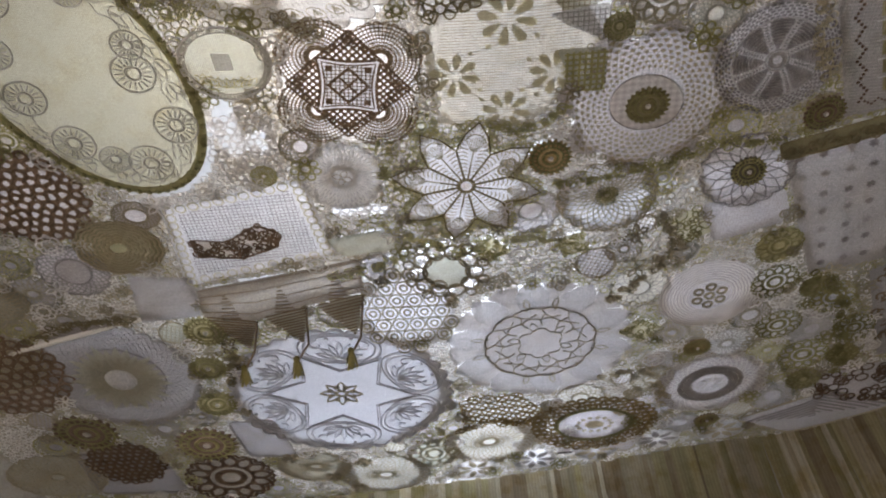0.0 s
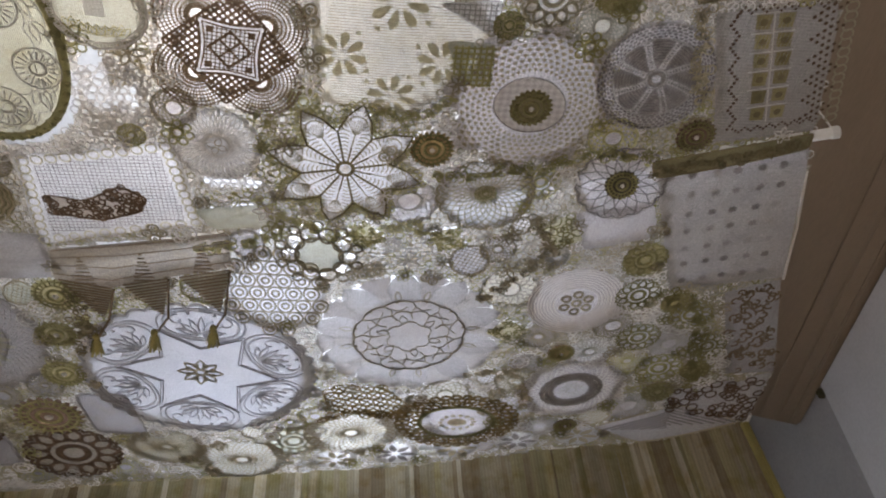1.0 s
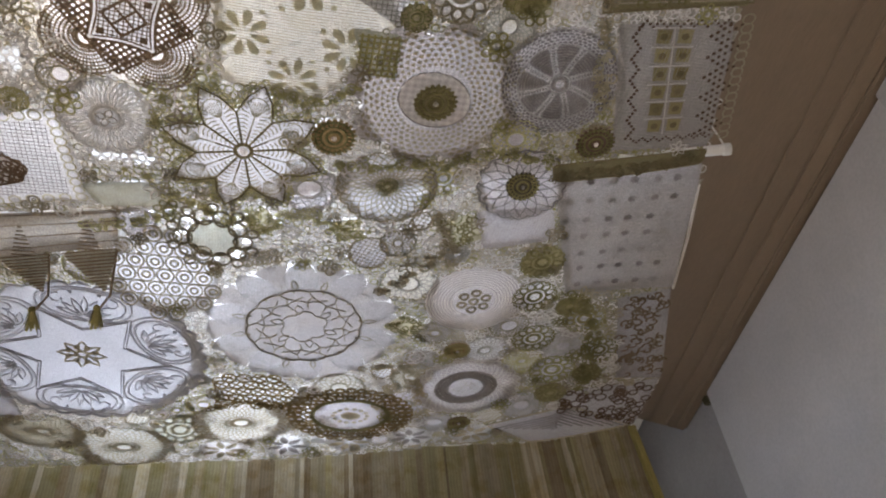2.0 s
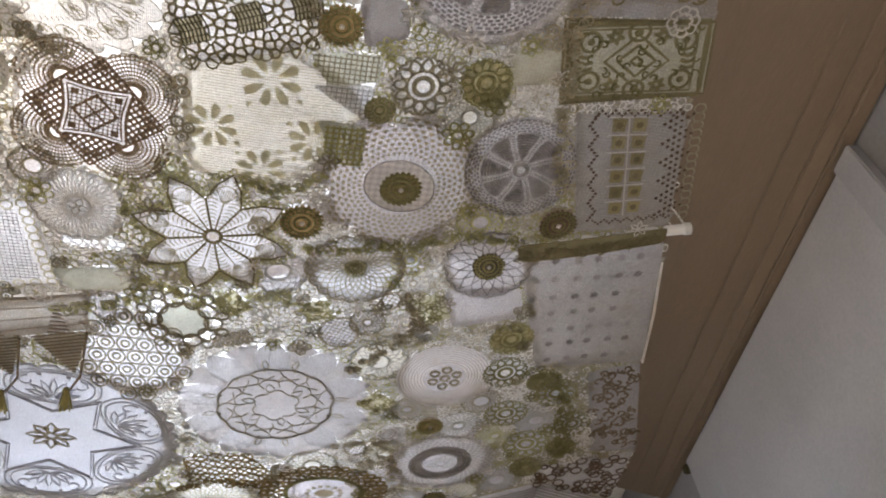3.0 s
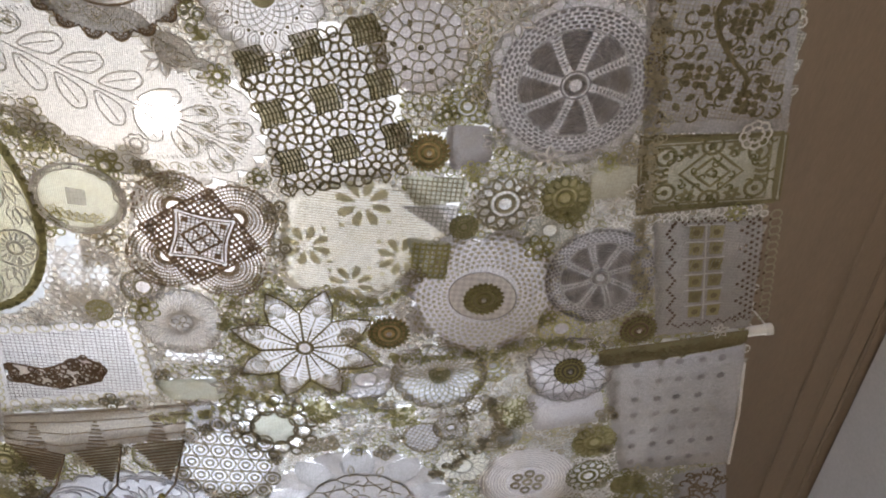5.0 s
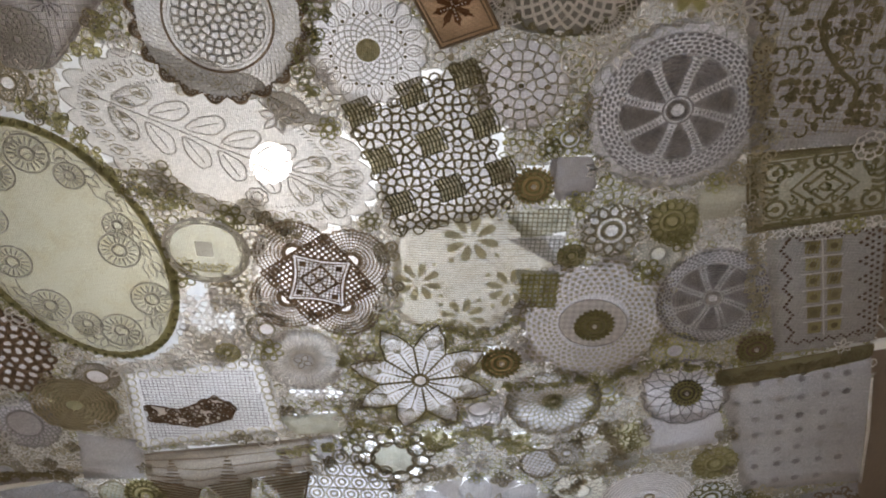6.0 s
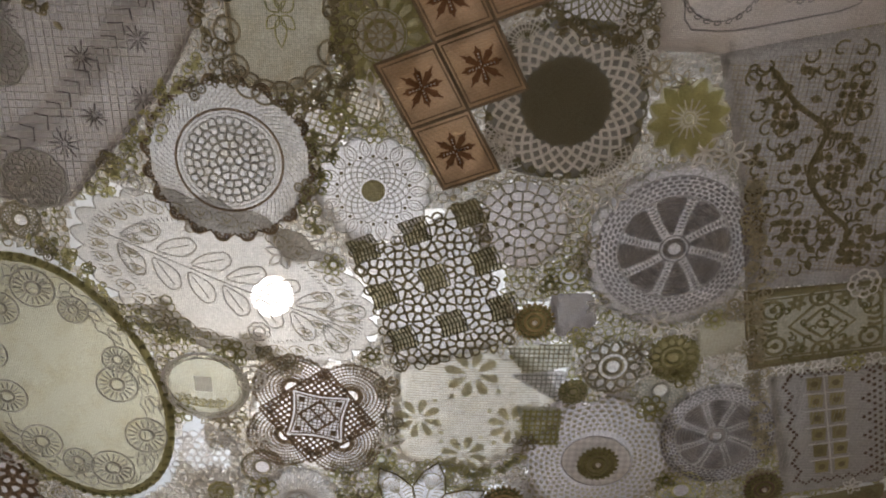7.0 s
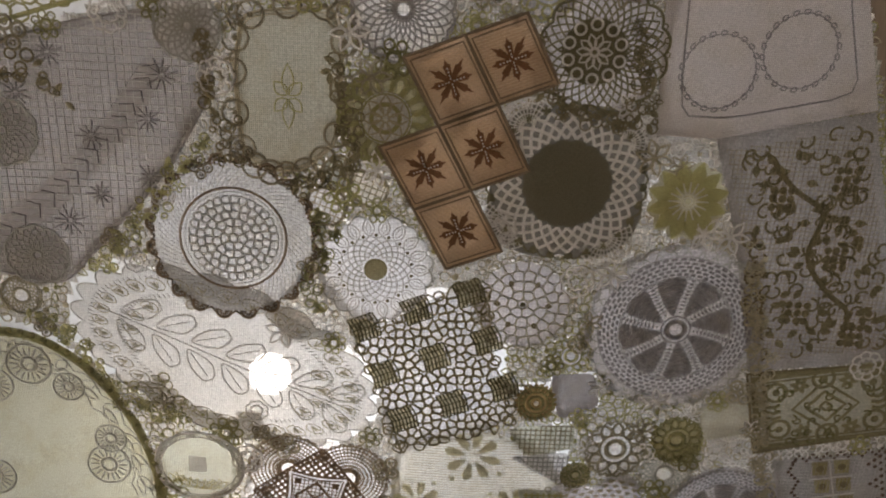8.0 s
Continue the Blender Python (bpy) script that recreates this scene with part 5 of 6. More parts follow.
# ---- pieces in the middle ----
def middle():
    rosette_button(0.808, 1.056, 0.044, T_BROWN, "dark brown crocheted rosette with a pale eye")
    rosette_button(0.239, 1.118, 0.048, T_GOLD, "gold-brown crocheted rosette")
    rosette_button(0.268, 0.656, 0.041, T_GOLD, "olive-brown crocheted rosette")
    rosette_button(0.684, 1.207, 0.040, DARKCLOTH, "dark olive crocheted rosette")
    rosette_button(0.668, 1.838, 0.040, T_GOLD, "gold-brown crocheted rosette")
    rosette_button(0.761, 2.233, 0.040, T_BROWN, "dark brown crocheted rosette")
    net_doily(0.684, 1.207, 0.105, T_GREY, LILAC, "white doily of long open rays", 16, 3, 2.2, edge=16)
    net_doily(0.374, 1.253, 0.115, T_ECRU, WHITE, "fine white net doily with an olive eye", 28, 7, 2.4, 0.9, edge=18)
    ring_flower(0.374, 1.253, 0.026, T_LEAF, SPRIG, "small olive flower", 5, 8)
    ring_flower(0.438, 0.758, 0.062, T_FAWN, WHITE, "olive and white ring flower", 5, 12)
    ring_flower(0.560, 0.736, 0.052, T_OLIVE, OLIVE, "olive ring flower", 5, 14)
    ring_flower(0.362, 0.819, 0.030, T_OLIVE, OLIVE, "small olive flower with a pale eye", 5, 8)
    net_doily(-0.215, 1.133, 0.092, T_WHITE, WHITE, "pale round doily with a four-part eye", 44, 4, 3.4, edge=20, inner=0.26)
    d = disc("pale_eye", -0.215, 1.133, 0.024, SNOW, "white four-part doily eye", 6)
    crochet(d, -0.215, 1.133, 0.024, 7, T_ECRU, lambda g: [g.strip(leaf_line(i * TAU / 4 + 0.4, 0.1, 0.95, 0.3, 10), 0.002, True) for i in range(4)])
    patch("satin_patch", [(0.292, 0.598), (0.378, 0.592), (0.396, 0.665), (0.316, 0.697)], VANE, "white satin scrap", 3, None, 2)
    patch("tan_patch", [(0.584, 0.665), (0.688, 0.645), (0.705, 0.717), (0.608, 0.741)], TEA, "tan lace scrap", 3, None, 1)
    ob, mid = patch("check_net", [(0.216, 0.717), (0.351, 0.705), (0.353, 0.761), (0.257, 0.781)], GREENISH, "checked net scrap", 3, None, 1)
    g = Lace(mid[0], mid[1], 1.0, layer=4)
    grid_fill(g, in_poly(np.array([(-0.08, -0.024), (0.056, -0.036), (0.058, 0.02), (-0.038, 0.04)])), 0.010, 0.0026, -0.08, 0.06, -0.04, 0.04)
    g.mesh("crochet", ob, T_ECRU)
    ob, mid = patch("corner_net", [(0.245, 0.857), (0.345, 0.861), (0.345, 0.965), (0.285, 0.955)], GREENISH, "olive check net corner", 3, None, 1)
    g = Lace(mid[0], mid[1], 1.0, layer=4)
    grid_fill(g, lambda x, y: abs(x) < 0.045 and abs(y) < 0.05 and y < 0.06 + x, 0.012, 0.0045, -0.05, 0.05, -0.05, 0.05)
    g.mesh("crochet", ob, T_OLIVE)
    ob, mid = patch("net_scrap", [(0.223, 0.783), (0.345, 0.769), (0.345, 0.854)], WHITE, "white net scrap with a dotted seam", 3, None, 1)
    g = Lace(mid[0], mid[1], 1.0, layer=4)
    grid_fill(g, in_poly(np.array([(-0.07, -0.02), (0.04, -0.03), (0.04, 0.05)])), 0.010, 0.0022, -0.08, 0.05, -0.04, 0.06)
    g.mesh("crochet", ob, T_GREY)
    patch("lilac_cloth", [(0.594, 1.300), (0.777, 1.260), (0.819, 1.370), (0.640, 1.421)], LILAC, "lilac-grey cotton scrap", 3, None, 1)
    patch("olive_cloth", [(-0.290, 1.325), (-0.131, 1.296), (-0.106, 1.374), (-0.254, 1.397)], GREENISH, "olive linen scrap", 3, None, 1)
    # darker cotton imitates the fall-off of light towards the left
    patch("grey_cloth", [(-0.792, 1.396), (-0.636, 1.414), (-0.659, 1.564), (-0.821, 1.580)], GROUND, "two-tone grey cotton scrap", 3, None, 0)

    # filet cloth with a squared border and a brown lace collar
    poly = [(-0.640, 1.183), (-0.305, 1.125), (-0.270, 1.379), (-0.658, 1.445)]
    ob, mid = patch("filet_runner", poly, SNOW, "bright white filet net with a squared border", 2, None, 0)
    q = np.array(poly) - mid
    g = Lace(mid[0], mid[1], 1.0, layer=3)
    grid_fill(g, in_poly(q * 0.8), 0.0095, 0.0012, -0.2, 0.2, -0.16, 0.16)
    g.mesh("filet_net", ob, T_GREY)
    g = Lace(mid[0], mid[1], 1.0, layer=3.6)
    for p in smooth_poly(q * 0.9, 10, 0):
        g.strip(ring(0.012, 8, 0.4, p[0], p[1]), 0.004, True)
    g.mesh("stitching", ob, SPRIG)
    poly = [(-0.600, 1.285), (-0.520, 1.303), (-0.435, 1.253), (-0.385, 1.292), (-0.410, 1.335), (-0.495, 1.362), (-0.600, 1.340)]
    ob, mid = patch("lace_collar", poly, T_WHITE, "curved dark brown lace collar piece", 5, T_BROWN, 2)
    g = Lace(mid[0], mid[1], 1.0, layer=6)
    rng = random.Random(14)
    inside = in_poly(np.array(poly) - mid)
    for _ in range(190):
        px, py = rng.uniform(-0.12, 0.12), rng.uniform(-0.07, 0.07)
        if inside(px, py):
            g.strip(ring(rng.uniform(0.005, 0.010), 7, 0, px, py), 0.0045, True, 0.003)
    g.mesh("lace_loop", ob, T_BROWN)

    # left side: some cloths and brown pieces are darker to stand in for weak light
    ob = disc("dark_lace", -0.92, 1.13, 0.13, LILAC, "dark brown openwork lace with round holes", 3)
    rng = random.Random(21)

    def holes(g):
        pts = [((i + 0.5 * (j % 2)) * 0.21 + rng.uniform(-0.05, 0.05), j * 0.185 + rng.uniform(-0.05, 0.05)) for i in range(-6, 7) for j in range(-6, 7)]
        cell_net(g, pts, lambda a, b: a * a + b * b < 1.05, 0.0085, 0.84, 0.003)

    crochet(ob, -0.92, 1.13, 0.13, 4, T_BROWN, holes)
    for cx, cy, cr in ((-1.27, 1.76, 0.17), (-1.10, 2.24, 0.12), (-1.06, 1.05, 0.10)):
        more = disc("dark_lace", cx, cy, cr, TAUPE, "dark brown openwork lace with round holes", 3)
        crochet(more, cx, cy, cr, 4, T_BROWN, holes)
    ob = disc("chevron_mat", -0.777, 1.299, 0.108, MOSS, "olive half-round mat with zigzag ridges", 4, 0, 0.8)

    def zig(g):
        for q in np.linspace(0.2, 0.92, 8):
            g.strip(wavy(q, 12, 0.06, 96), 0.007, True, 0.004)

    crochet(ob, -0.777, 1.299, 0.108, 5, T_ECRU, zig, "zigzag_ridge", 0, 0.8)
    net_doily(-0.913, 1.366, 0.085, T_GREY, LILAC, "white doily with a grey oval middle", 26, 4, 4, edge=14, inner=0.5)
    disc("oval_middle", -0.913, 1.366, 0.040, LILAC, "grey oval doily middle", 6)
    net_doily(-0.70, 1.20, 0.055, T_ECRU, LILAC, "small cream oval doily", 22, 4, 4, 0.8, edge=12, inner=0.5)
    ob = net_doily(-0.957, 1.804, 0.225, T_GREY, GROUND, "large pale doily with a fringed green flower", 60, 8, 3, edge=30, inner=0.55)

    def fringe(g):
        for i in range(28):
            a = i * TAU / 28
            g.fill(leaf_line(a, 0.14, 0.62 + 0.05 * math.sin(i * 2.3), 0.075, 10), 1, 0.003)

    crochet(ob, -0.957, 1.804, 0.225, 6, TEA, fringe, "petal_fringe")
    crochet(ob, -0.957, 1.804, 0.045, 7.5, WHITE, lambda g: g.fill(ring(1, 20), 2, 0.004), "flower_eye")
    for cx, cy, cr, mat_, lab in ((-1.158, 2.061, 0.10, T_BROWN, "flat brown crocheted disc"), (-0.812, 2.158, 0.098, T_BROWN, "flat brown crocheted disc"), (-0.66, 1.62, 0.06, OLIVE, "olive ring flower"), (-0.70, 1.78, 0.055, OLIVE, "olive ring flower"), (-0.72, 1.95, 0.06, OLIVE, "olive ring flower")):
        rosette_button(cx, cy, cr, mat_, lab, 5)
    ring_flower(-0.795, 2.376, 0.142, T_BROWN, TAUPE, "brown flowered doily", 4, 14)
    patch("pale_scrap", [(-0.72, 2.05), (-0.58, 2.06), (-0.55, 2.28), (-0.70, 2.26)], VANE, "pale grey cotton scrap", 3, T_GREY, 1)
    patch("pale_scrap", [(-1.25, 2.18), (-0.98, 2.20), (-0.95, 2.44), (-1.25, 2.42)], VANE, "pale grey cotton scrap", 3, T_GREY, 1)


middle()


def bunting():
    """Taupe crocheted points with tassels, sewn over the cloths."""
    poly = [(-0.636, 1.455), (-0.481, 1.440), (-0.330, 1.424), (-0.221, 1.400), (-0.221, 1.512), (-0.375, 1.550), (-0.527, 1.592), (-0.653, 1.567)]
    ob, mid = patch("tasselled_edging", poly, TAUPE, "taupe edging with three crocheted points ending in tassels", 6, None, 1)
    g = Lace(mid[0], mid[1], 1.0, layer=7)
    for s in (0.06, 0.30, 0.55, 0.80):
        g.strip([np.array(a) * (1 - s) + np.array(b) * s - mid for a, b in zip(poly[:4], poly[7:3:-1])], 0.003)
    g.mesh("rib", ob, T_TAN)
    for a, b, tip, end in (((-0.640, 1.560), (-0.515, 1.590), (-0.561, 1.705), (-0.592, 1.80)), ((-0.492, 1.576), (-0.378, 1.552), (-0.412, 1.695), (-0.442, 1.78)), ((-0.353, 1.548), (-0.226, 1.516), (-0.266, 1.675), (-0.288, 1.755))):
        up0, up1 = (a[0] + 0.035, a[1] - 0.10), (b[0] - 0.045, b[1] - 0.10)
        q = np.array([a, b, tip])
        m = q.mean(0)
        c = Lace(m[0], m[1], 1.0, layer=7)
        c.fill(smooth_poly(q - m, 5, 0), 3)
        point = c.mesh("point", ob, TEA)
        r = Lace(m[0], m[1], 1.0, layer=8.2)
        for s in np.linspace(0.0, 0.92, 13):
            r.strip([q[0] * (1 - s) + q[2] * s - m, q[1] * (1 - s) + q[2] * s - m], 0.0036, False, 0.003)
        for s in np.linspace(0.15, 0.95, 8):
            peak = np.array([(a[0] + b[0]) / 2, (a[1] + b[1]) / 2 - 0.10])
            w = 0.028 * s
            r.strip([peak + (-w, 0.10 * s) - m, peak + (w, 0.10 * s) - m], 0.0034, False, 0.003)
        r.mesh("crochet", ob, T_TAN)
        # cord and tassel hang free of the cloth
        z0 = float(drape(*tip)) - 0.015
        cord = part("cord", tube([(b[0] + 0.0, b[1], z0), (tip[0] + 0.012, tip[1], z0 - 0.004), (end[0] + 0.004, end[1] - 0.03, z0 - 0.012)], 0.003, 6), T_TAN, ob)
        tas = part("tassel", tassel(), T_TASSEL, ob, "olive-yellow thread tassel")
        for o in (cord, tas):
            o.location = (-ob.location[0], -ob.location[1], -ob.location[2])
        tas.matrix_basis = Matrix.Translation((end[0] - ob.location[0], end[1] - 0.035 - ob.location[1], z0 - 0.012 - ob.location[2])) @ pose(0, 0, 0, 0, 0, 0) @ look((0, 0, 0), (0.12, -1, 0.35)) 


def tassel():
    bm = bmesh.new()
    rng = random.Random(1)
    for i in range(46):
        a, q = rng.uniform(0, TAU), rng.uniform(0.2, 1.0)
        top, low = 0.006, 0.020 * q
        pts = [(top * math.cos(a), top * math.sin(a), 0.0), (0.013 * q * math.cos(a), 0.013 * q * math.sin(a), 0.022), (low * math.cos(a), low * math.sin(a), rng.uniform(0.044, 0.056))]
        side = Vector((-math.sin(a), math.cos(a), 0)) * 0.0022
        prev = None
        for p in pts:
            pair = [bm.verts.new(Vector(p) + side), bm.verts.new(Vector(p) * 1.03), bm.verts.new(Vector(p) - side)]
            if prev:
                bm.faces.new((prev[0], prev[1], pair[1], pair[0]))
                bm.faces.new((prev[1], prev[2], pair[2], pair[1]))
            prev = pair
    bmesh.ops.create_uvsphere(bm, u_segments=10, v_segments=7, radius=0.009)
    return bm


bunting()


# ---- pieces towards the far edge ----
def far_pieces():
    # big white star doily
    x, y, r = -0.353, 1.952, 0.330
    d = disc("relief_star_doily", x, y, r, PALE, "large white relief doily with a six-pointed star and six ovals", 3, 0, 0.92, wavy(0.95, 36, 0.04))

    def star(g):
        line = []
        for i in range(6):
            a = i * TAU / 6 + 0.12
            line += [pol(0.66, a), pol(0.36, a + TAU / 12)]
        for s in (1.0, 1.07):
            g.strip(smooth_poly(np.array(line) * s, 4, 0), 0.0034, True, 0.003)

    crochet(d, x, y, r, 4.5, VANE, star, "star_outline", 0, 0.92)

    def medallions(g):
        for i in range(6):
            a = i * TAU / 6 + 0.12 + TAU / 12
            cx, cy = pol(0.71, a)
            for s in (0.33, 0.285):
                t = np.arange(24) * TAU / 24
                u, v = s * 0.66 * np.sign(np.cos(t)) * np.abs(np.cos(t)) ** 0.8, s * 1.06 * np.sin(t)
                g.strip(np.stack([cx + u * math.cos(a) - v * math.sin(a), cy + u * math.sin(a) + v * math.cos(a)], 1), 0.006, True, 0.004)
            # a palmette of ribs between two scrolls
            foot = np.array(pol(0.55, a))
            for k in np.linspace(-1.15, 1.15, 7):
                g.strip(leaf_line(a + k, 0.03, 0.27 - 0.05 * abs(k), 0.026, 8) + foot, 0.0045, True, 0.004)
            for side in (1, -1):
                t = np.linspace(0, 5.2, 14)
                q = 0.075 - 0.011 * t
                e = np.array(pol(0.78, a + 0.24 * side))
                g.strip(np.stack([e[0] + q * np.cos(a + side * t), e[1] + q * np.sin(a + side * t)], 1), 0.0045, False, 0.004)
                g.dot(*pol(0.86, a + 0.12 * side), 0.006, 8, 0.004)
        g.strip(wavy(0.94, 36, 0.05), 0.008, True, 0.005)

    crochet(d, x, y, r, 3.4, PALE, medallions, "relief_oval", 0, 0.92)

    def heart(g):
        for i in range(8):
            a = i * TAU / 8 + 0.1
            g.strip(leaf_line(a, 0.04, 0.19, 0.035, 10), 0.006, True, 0.004)
            g.strip(ring(0.022, 8, 0, *pol(0.11, a + 0.39)), 0.005, True, 0.004)
        g.strip(ring(0.04, 10), 0.006, True, 0.004)

    crochet(d, x, y, r, 5, T_ECRU, heart, "stitching", 0, 0.92)

    # ring clusters
    ob = disc("ring_doily", -0.122, 1.600, 0.125, SNOW, "white lace of small olive-edged rings", 3.4, 0, 1.2)

    def rings(g):
        for i in range(-4, 5):
            for j in range(-5, 6):
                px, py = (i + 0.5 * (j % 2)) * 0.36, j * 0.31
                if px * px + py * py < 1.05:
                    g.strip(ring(0.16, 14, 0, px, py), 0.005, True, 0.004)
                    g.strip(ring(0.075, 9, 0, px, py), 0.006, True, 0.004)

    crochet(ob, -0.122, 1.600, 0.125, 4.5, T_ECRU, rings, "ring_lace", 0, 1.2)
    ob = disc("looped_wreath", -0.009, 1.455, 0.060, GREENISH, "pale disc in a wreath of open white loops", 4)

    def wreath(g):
        for i in range(10):
            g.strip(ring(0.36, 14, 0, *pol(1.15, i * TAU / 10)), 0.0058, True, 0.005)
            g.strip(ring(0.22, 10, 0, *pol(1.60, i * TAU / 10 + 0.3)), 0.0052, True, 0.005)
        g.strip(ring(0.95, 30), 0.008, True, 0.004)

    crochet(ob, -0.009, 1.455, 0.060, 5, T_ECRU, wreath, "wreath_loop")

    # wreath embroidery with grey petals
    x, y = 0.228, 1.775
    base = disc("petal_mat", x, y, 0.158, DIM, "pale round mat with grey cloth petals and a ring of twigs", 3.4, edge=wavy(0.97, 30, 0.04))
    COVER[-1] = (x, y, 0.262)
    for i in range(10):
        a = i * TAU / 10 + 0.2
        tip = [pol(0.585, a - 0.25), pol(0.80, a - 0.22), pol(0.93, a - 0.12), pol(1.02, a), pol(0.93, a + 0.12), pol(0.80, a + 0.22), pol(0.585, a + 0.25)]
        crochet(base, x, y, 0.26, 3.0, GROUND, lambda g: g.fill(tip, 2, 0.002), "cloth_petal")
        wedge = [pol(0.585, a + 0.24), pol(0.80, a + 0.21), pol(0.95, a + 0.12), pol(0.99, a + TAU / 20), pol(0.95, a + TAU / 10 - 0.12), pol(0.80, a + TAU / 10 - 0.21), pol(0.585, a + TAU / 10 - 0.24)]
        crochet(base, x, y, 0.26, 2.4, DIM, lambda g: g.fill(wedge, 2), "wedge_cloth")

    def twigs(g):
        g.strip(wavy(0.95, 12, 0.05, 96), 0.0042, True, 0.003)
        g.strip(wavy(0.66, 12, 0.06, 96), 0.0030, True, 0.003)
        for i in range(12):
            a = i * TAU / 12
            g.strip([pol(0.95, a), pol(0.82, a + 0.09), pol(0.66, a), pol(0.50, a + 0.06)], 0.0034, False, 0.003)
            g.strip([pol(0.82, a + 0.09), pol(0.74, a + 0.26), pol(0.82, a + 0.43)], 0.0028, False, 0.003)
            g.dot(*pol(0.66, a), 0.0050)
            g.dot(*pol(0.97, a + 0.26), 0.0045)
            if i % 3 == 0:
                for s in (-0.22, 0.22):
                    g.strip(leaf_line(a + s, 1.00, 1.26, 0.05, 8), 0.0040, True)
        g.strip(wavy(0.34, 6, 0.08, 48), 0.0026, True, 0.003)
        for i in range(6):
            g.strip(leaf_line(i * TAU / 6 + 0.26, 0.36, 0.60, 0.07, 8), 0.0022, True, 0.003)

    crochet(base, x, y, 0.155, 5.2, T_ECRU, twigs, "twig_ring")

    # plain disc with seven eyelets
    x, y = 0.662, 1.612
    d = disc("eyelet_doily", x, y, 0.132, LILAC, "grey-white round doily with seven eyelet rings", 4, edge=wavy(0.95, 30, 0.05))

    for px, py in [(0, 0)] + [pol(0.26, i * TAU / 6 + 0.5) for i in range(6)]:
        crochet(d, x, y, 0.132, 5.5, T_ECRU, lambda g: g.strip(ring(0.085, 12, 0, px, py), 0.008, True, 0.005), "eyelet_ring")

    def rounds(g):
        for q in np.linspace(0.45, 0.95, 9):
            g.strip(wavy(q, 34, 0.018, 136), 0.004, True, 0.002)

    crochet(d, x, y, 0.132, 5, T_WHITE, rounds, "stitch_round")
    for cx, cy, cr in ((0.825, 1.582, 0.060), (0.878, 1.769, 0.062), (0.986, 1.924, 0.070), (1.001, 1.669, 0.060), (1.095, 1.807, 0.055), (0.94, 1.62, 0.04), (1.10, 1.93, 0.045), (1.02, 2.05, 0.05)):
        ring_flower(cx, cy, cr, T_OLIVE, WHITE if cr > 0.05 else OLIVE, "olive and white ring flower", 5, 12)
    ring_flower(0.807, 1.449, 0.058, T_OLIVE, OLIVE, "olive crocheted flower", 5, 8)
    rng = random.Random(41)
    for cx, cy, cr, turn in ((0.567, 1.365, 0.062, 0.3), (0.50, 1.745, 0.056, -0.2), (0.30, 1.39, 0.045, 0.5), (0.10, 1.385, 0.045, 0.1)):
        q = [(cx + cr * k * math.cos(turn + i * TAU / 8), cy + cr * k * math.sin(turn + i * TAU / 8)) for i, k in enumerate((1.1, 0.72, 1.0, 0.70, 1.12, 0.75, 1.0, 0.7))]
        ob, mid = patch("olive_scrap", q, SPRIG, "four-pointed olive crochet scrap", 4.5, None, 2)
        g = Lace(mid[0], mid[1], 1.0, layer=5.5)
        pts = [(rng.uniform(-cr, cr), rng.uniform(-cr, cr)) for _ in range(70)]
        cell_net(g, pts, in_poly(np.array(q) - mid), 0.0036, 0.88)
        g.mesh("crochet", ob, T_OLIVE)
    net_doily(0.740, 2.036, 0.170, T_WHITE, LILAC, "white doily with a woven grey ring", 40, 6, 3, 0.85, edge=24, inner=0.5)
    d = crochet(canopy, 0.740, 2.036, 0.098, 5.0, T_GREY, lambda g: [g.strip(wavy(q, 18, 0.03, 108), 0.017, True, 0.003) for q in (0.62, 0.76, 0.90)], "woven_ring", 0, 0.9, "thick woven grey ring on a white doily")
    crochet(d, 0.740, 2.036, 0.098, 5.6, T_MIST, lambda g: [g.strip(leaf_line(i * TAU / 9, 0.12, 0.46, 0.09, 8), 0.0026, True) for i in range(9)], "ring_middle", 0, 0.9)

    # brown oval doily
    x, y = 0.406, 2.214
    d = disc("oval_lace_doily", x, y, 0.128, LILAC, "olive-brown lace oval with a white middle", 3.2, -6, 0.78, wavy(0.94, 24, 0.06))

    def lace(g):
        for q, n in ((0.72, 24), (0.88, 30), (1.0, 36)):
            for i in range(n):
                g.strip(ring(0.07, 8, 0, *pol(q, i * TAU / n)), 0.008, True, 0.005)

    crochet(d, x, y, 0.185, 4.2, T_GOLD, lace, "lace_loop", -6, 0.78)

    def dots(g):
        g.strip(ring(1.0, 44), 0.014, True, 0.006)

    crochet(d, x, y, 0.118, 6, T_OLIVE, dots, "middle_rim", -6, 0.78)
    crochet(d, x, y, 0.118, 6.5, T_ECRU, lambda g: [g.fill(ring(0.26, 20), 1), [g.dot(*pol(0.45, i * TAU / 14), 0.008) for i in range(14)]], "eyelet", -6, 0.78)
    ob, mid = patch("brown_mesh", [(-0.014, 2.032), (0.164, 2.021), (0.245, 2.121), (0.192, 2.203), (0.003, 2.150)], CREAM, "gold-brown knotted mesh over cream", 4, T_GOLD, 1)
    g = Lace(mid[0], mid[1], 1.0, layer=5.5)
    inside = in_poly(np.array([(-0.014, 2.032), (0.164, 2.021), (0.245, 2.121), (0.192, 2.203), (0.003, 2.150)]) - mid)
    for i in range(-4, 5):
        for j in range(-3, 4):
            px, py = (i + 0.5 * (j % 2)) * 0.042, j * 0.038
            if inside(px, py):
                g.strip(ring(0.021, 10, 0, px, py), 0.0055, True, 0.004)
                for k in range(4):
                    g.strip([(px, py), (px + 0.02 * math.cos(k * 1.57 + 0.6), py + 0.02 * math.sin(k * 1.57 + 0.6))], 0.0045, False, 0.004)
    g.mesh("knot_mesh", ob, T_GOLD)
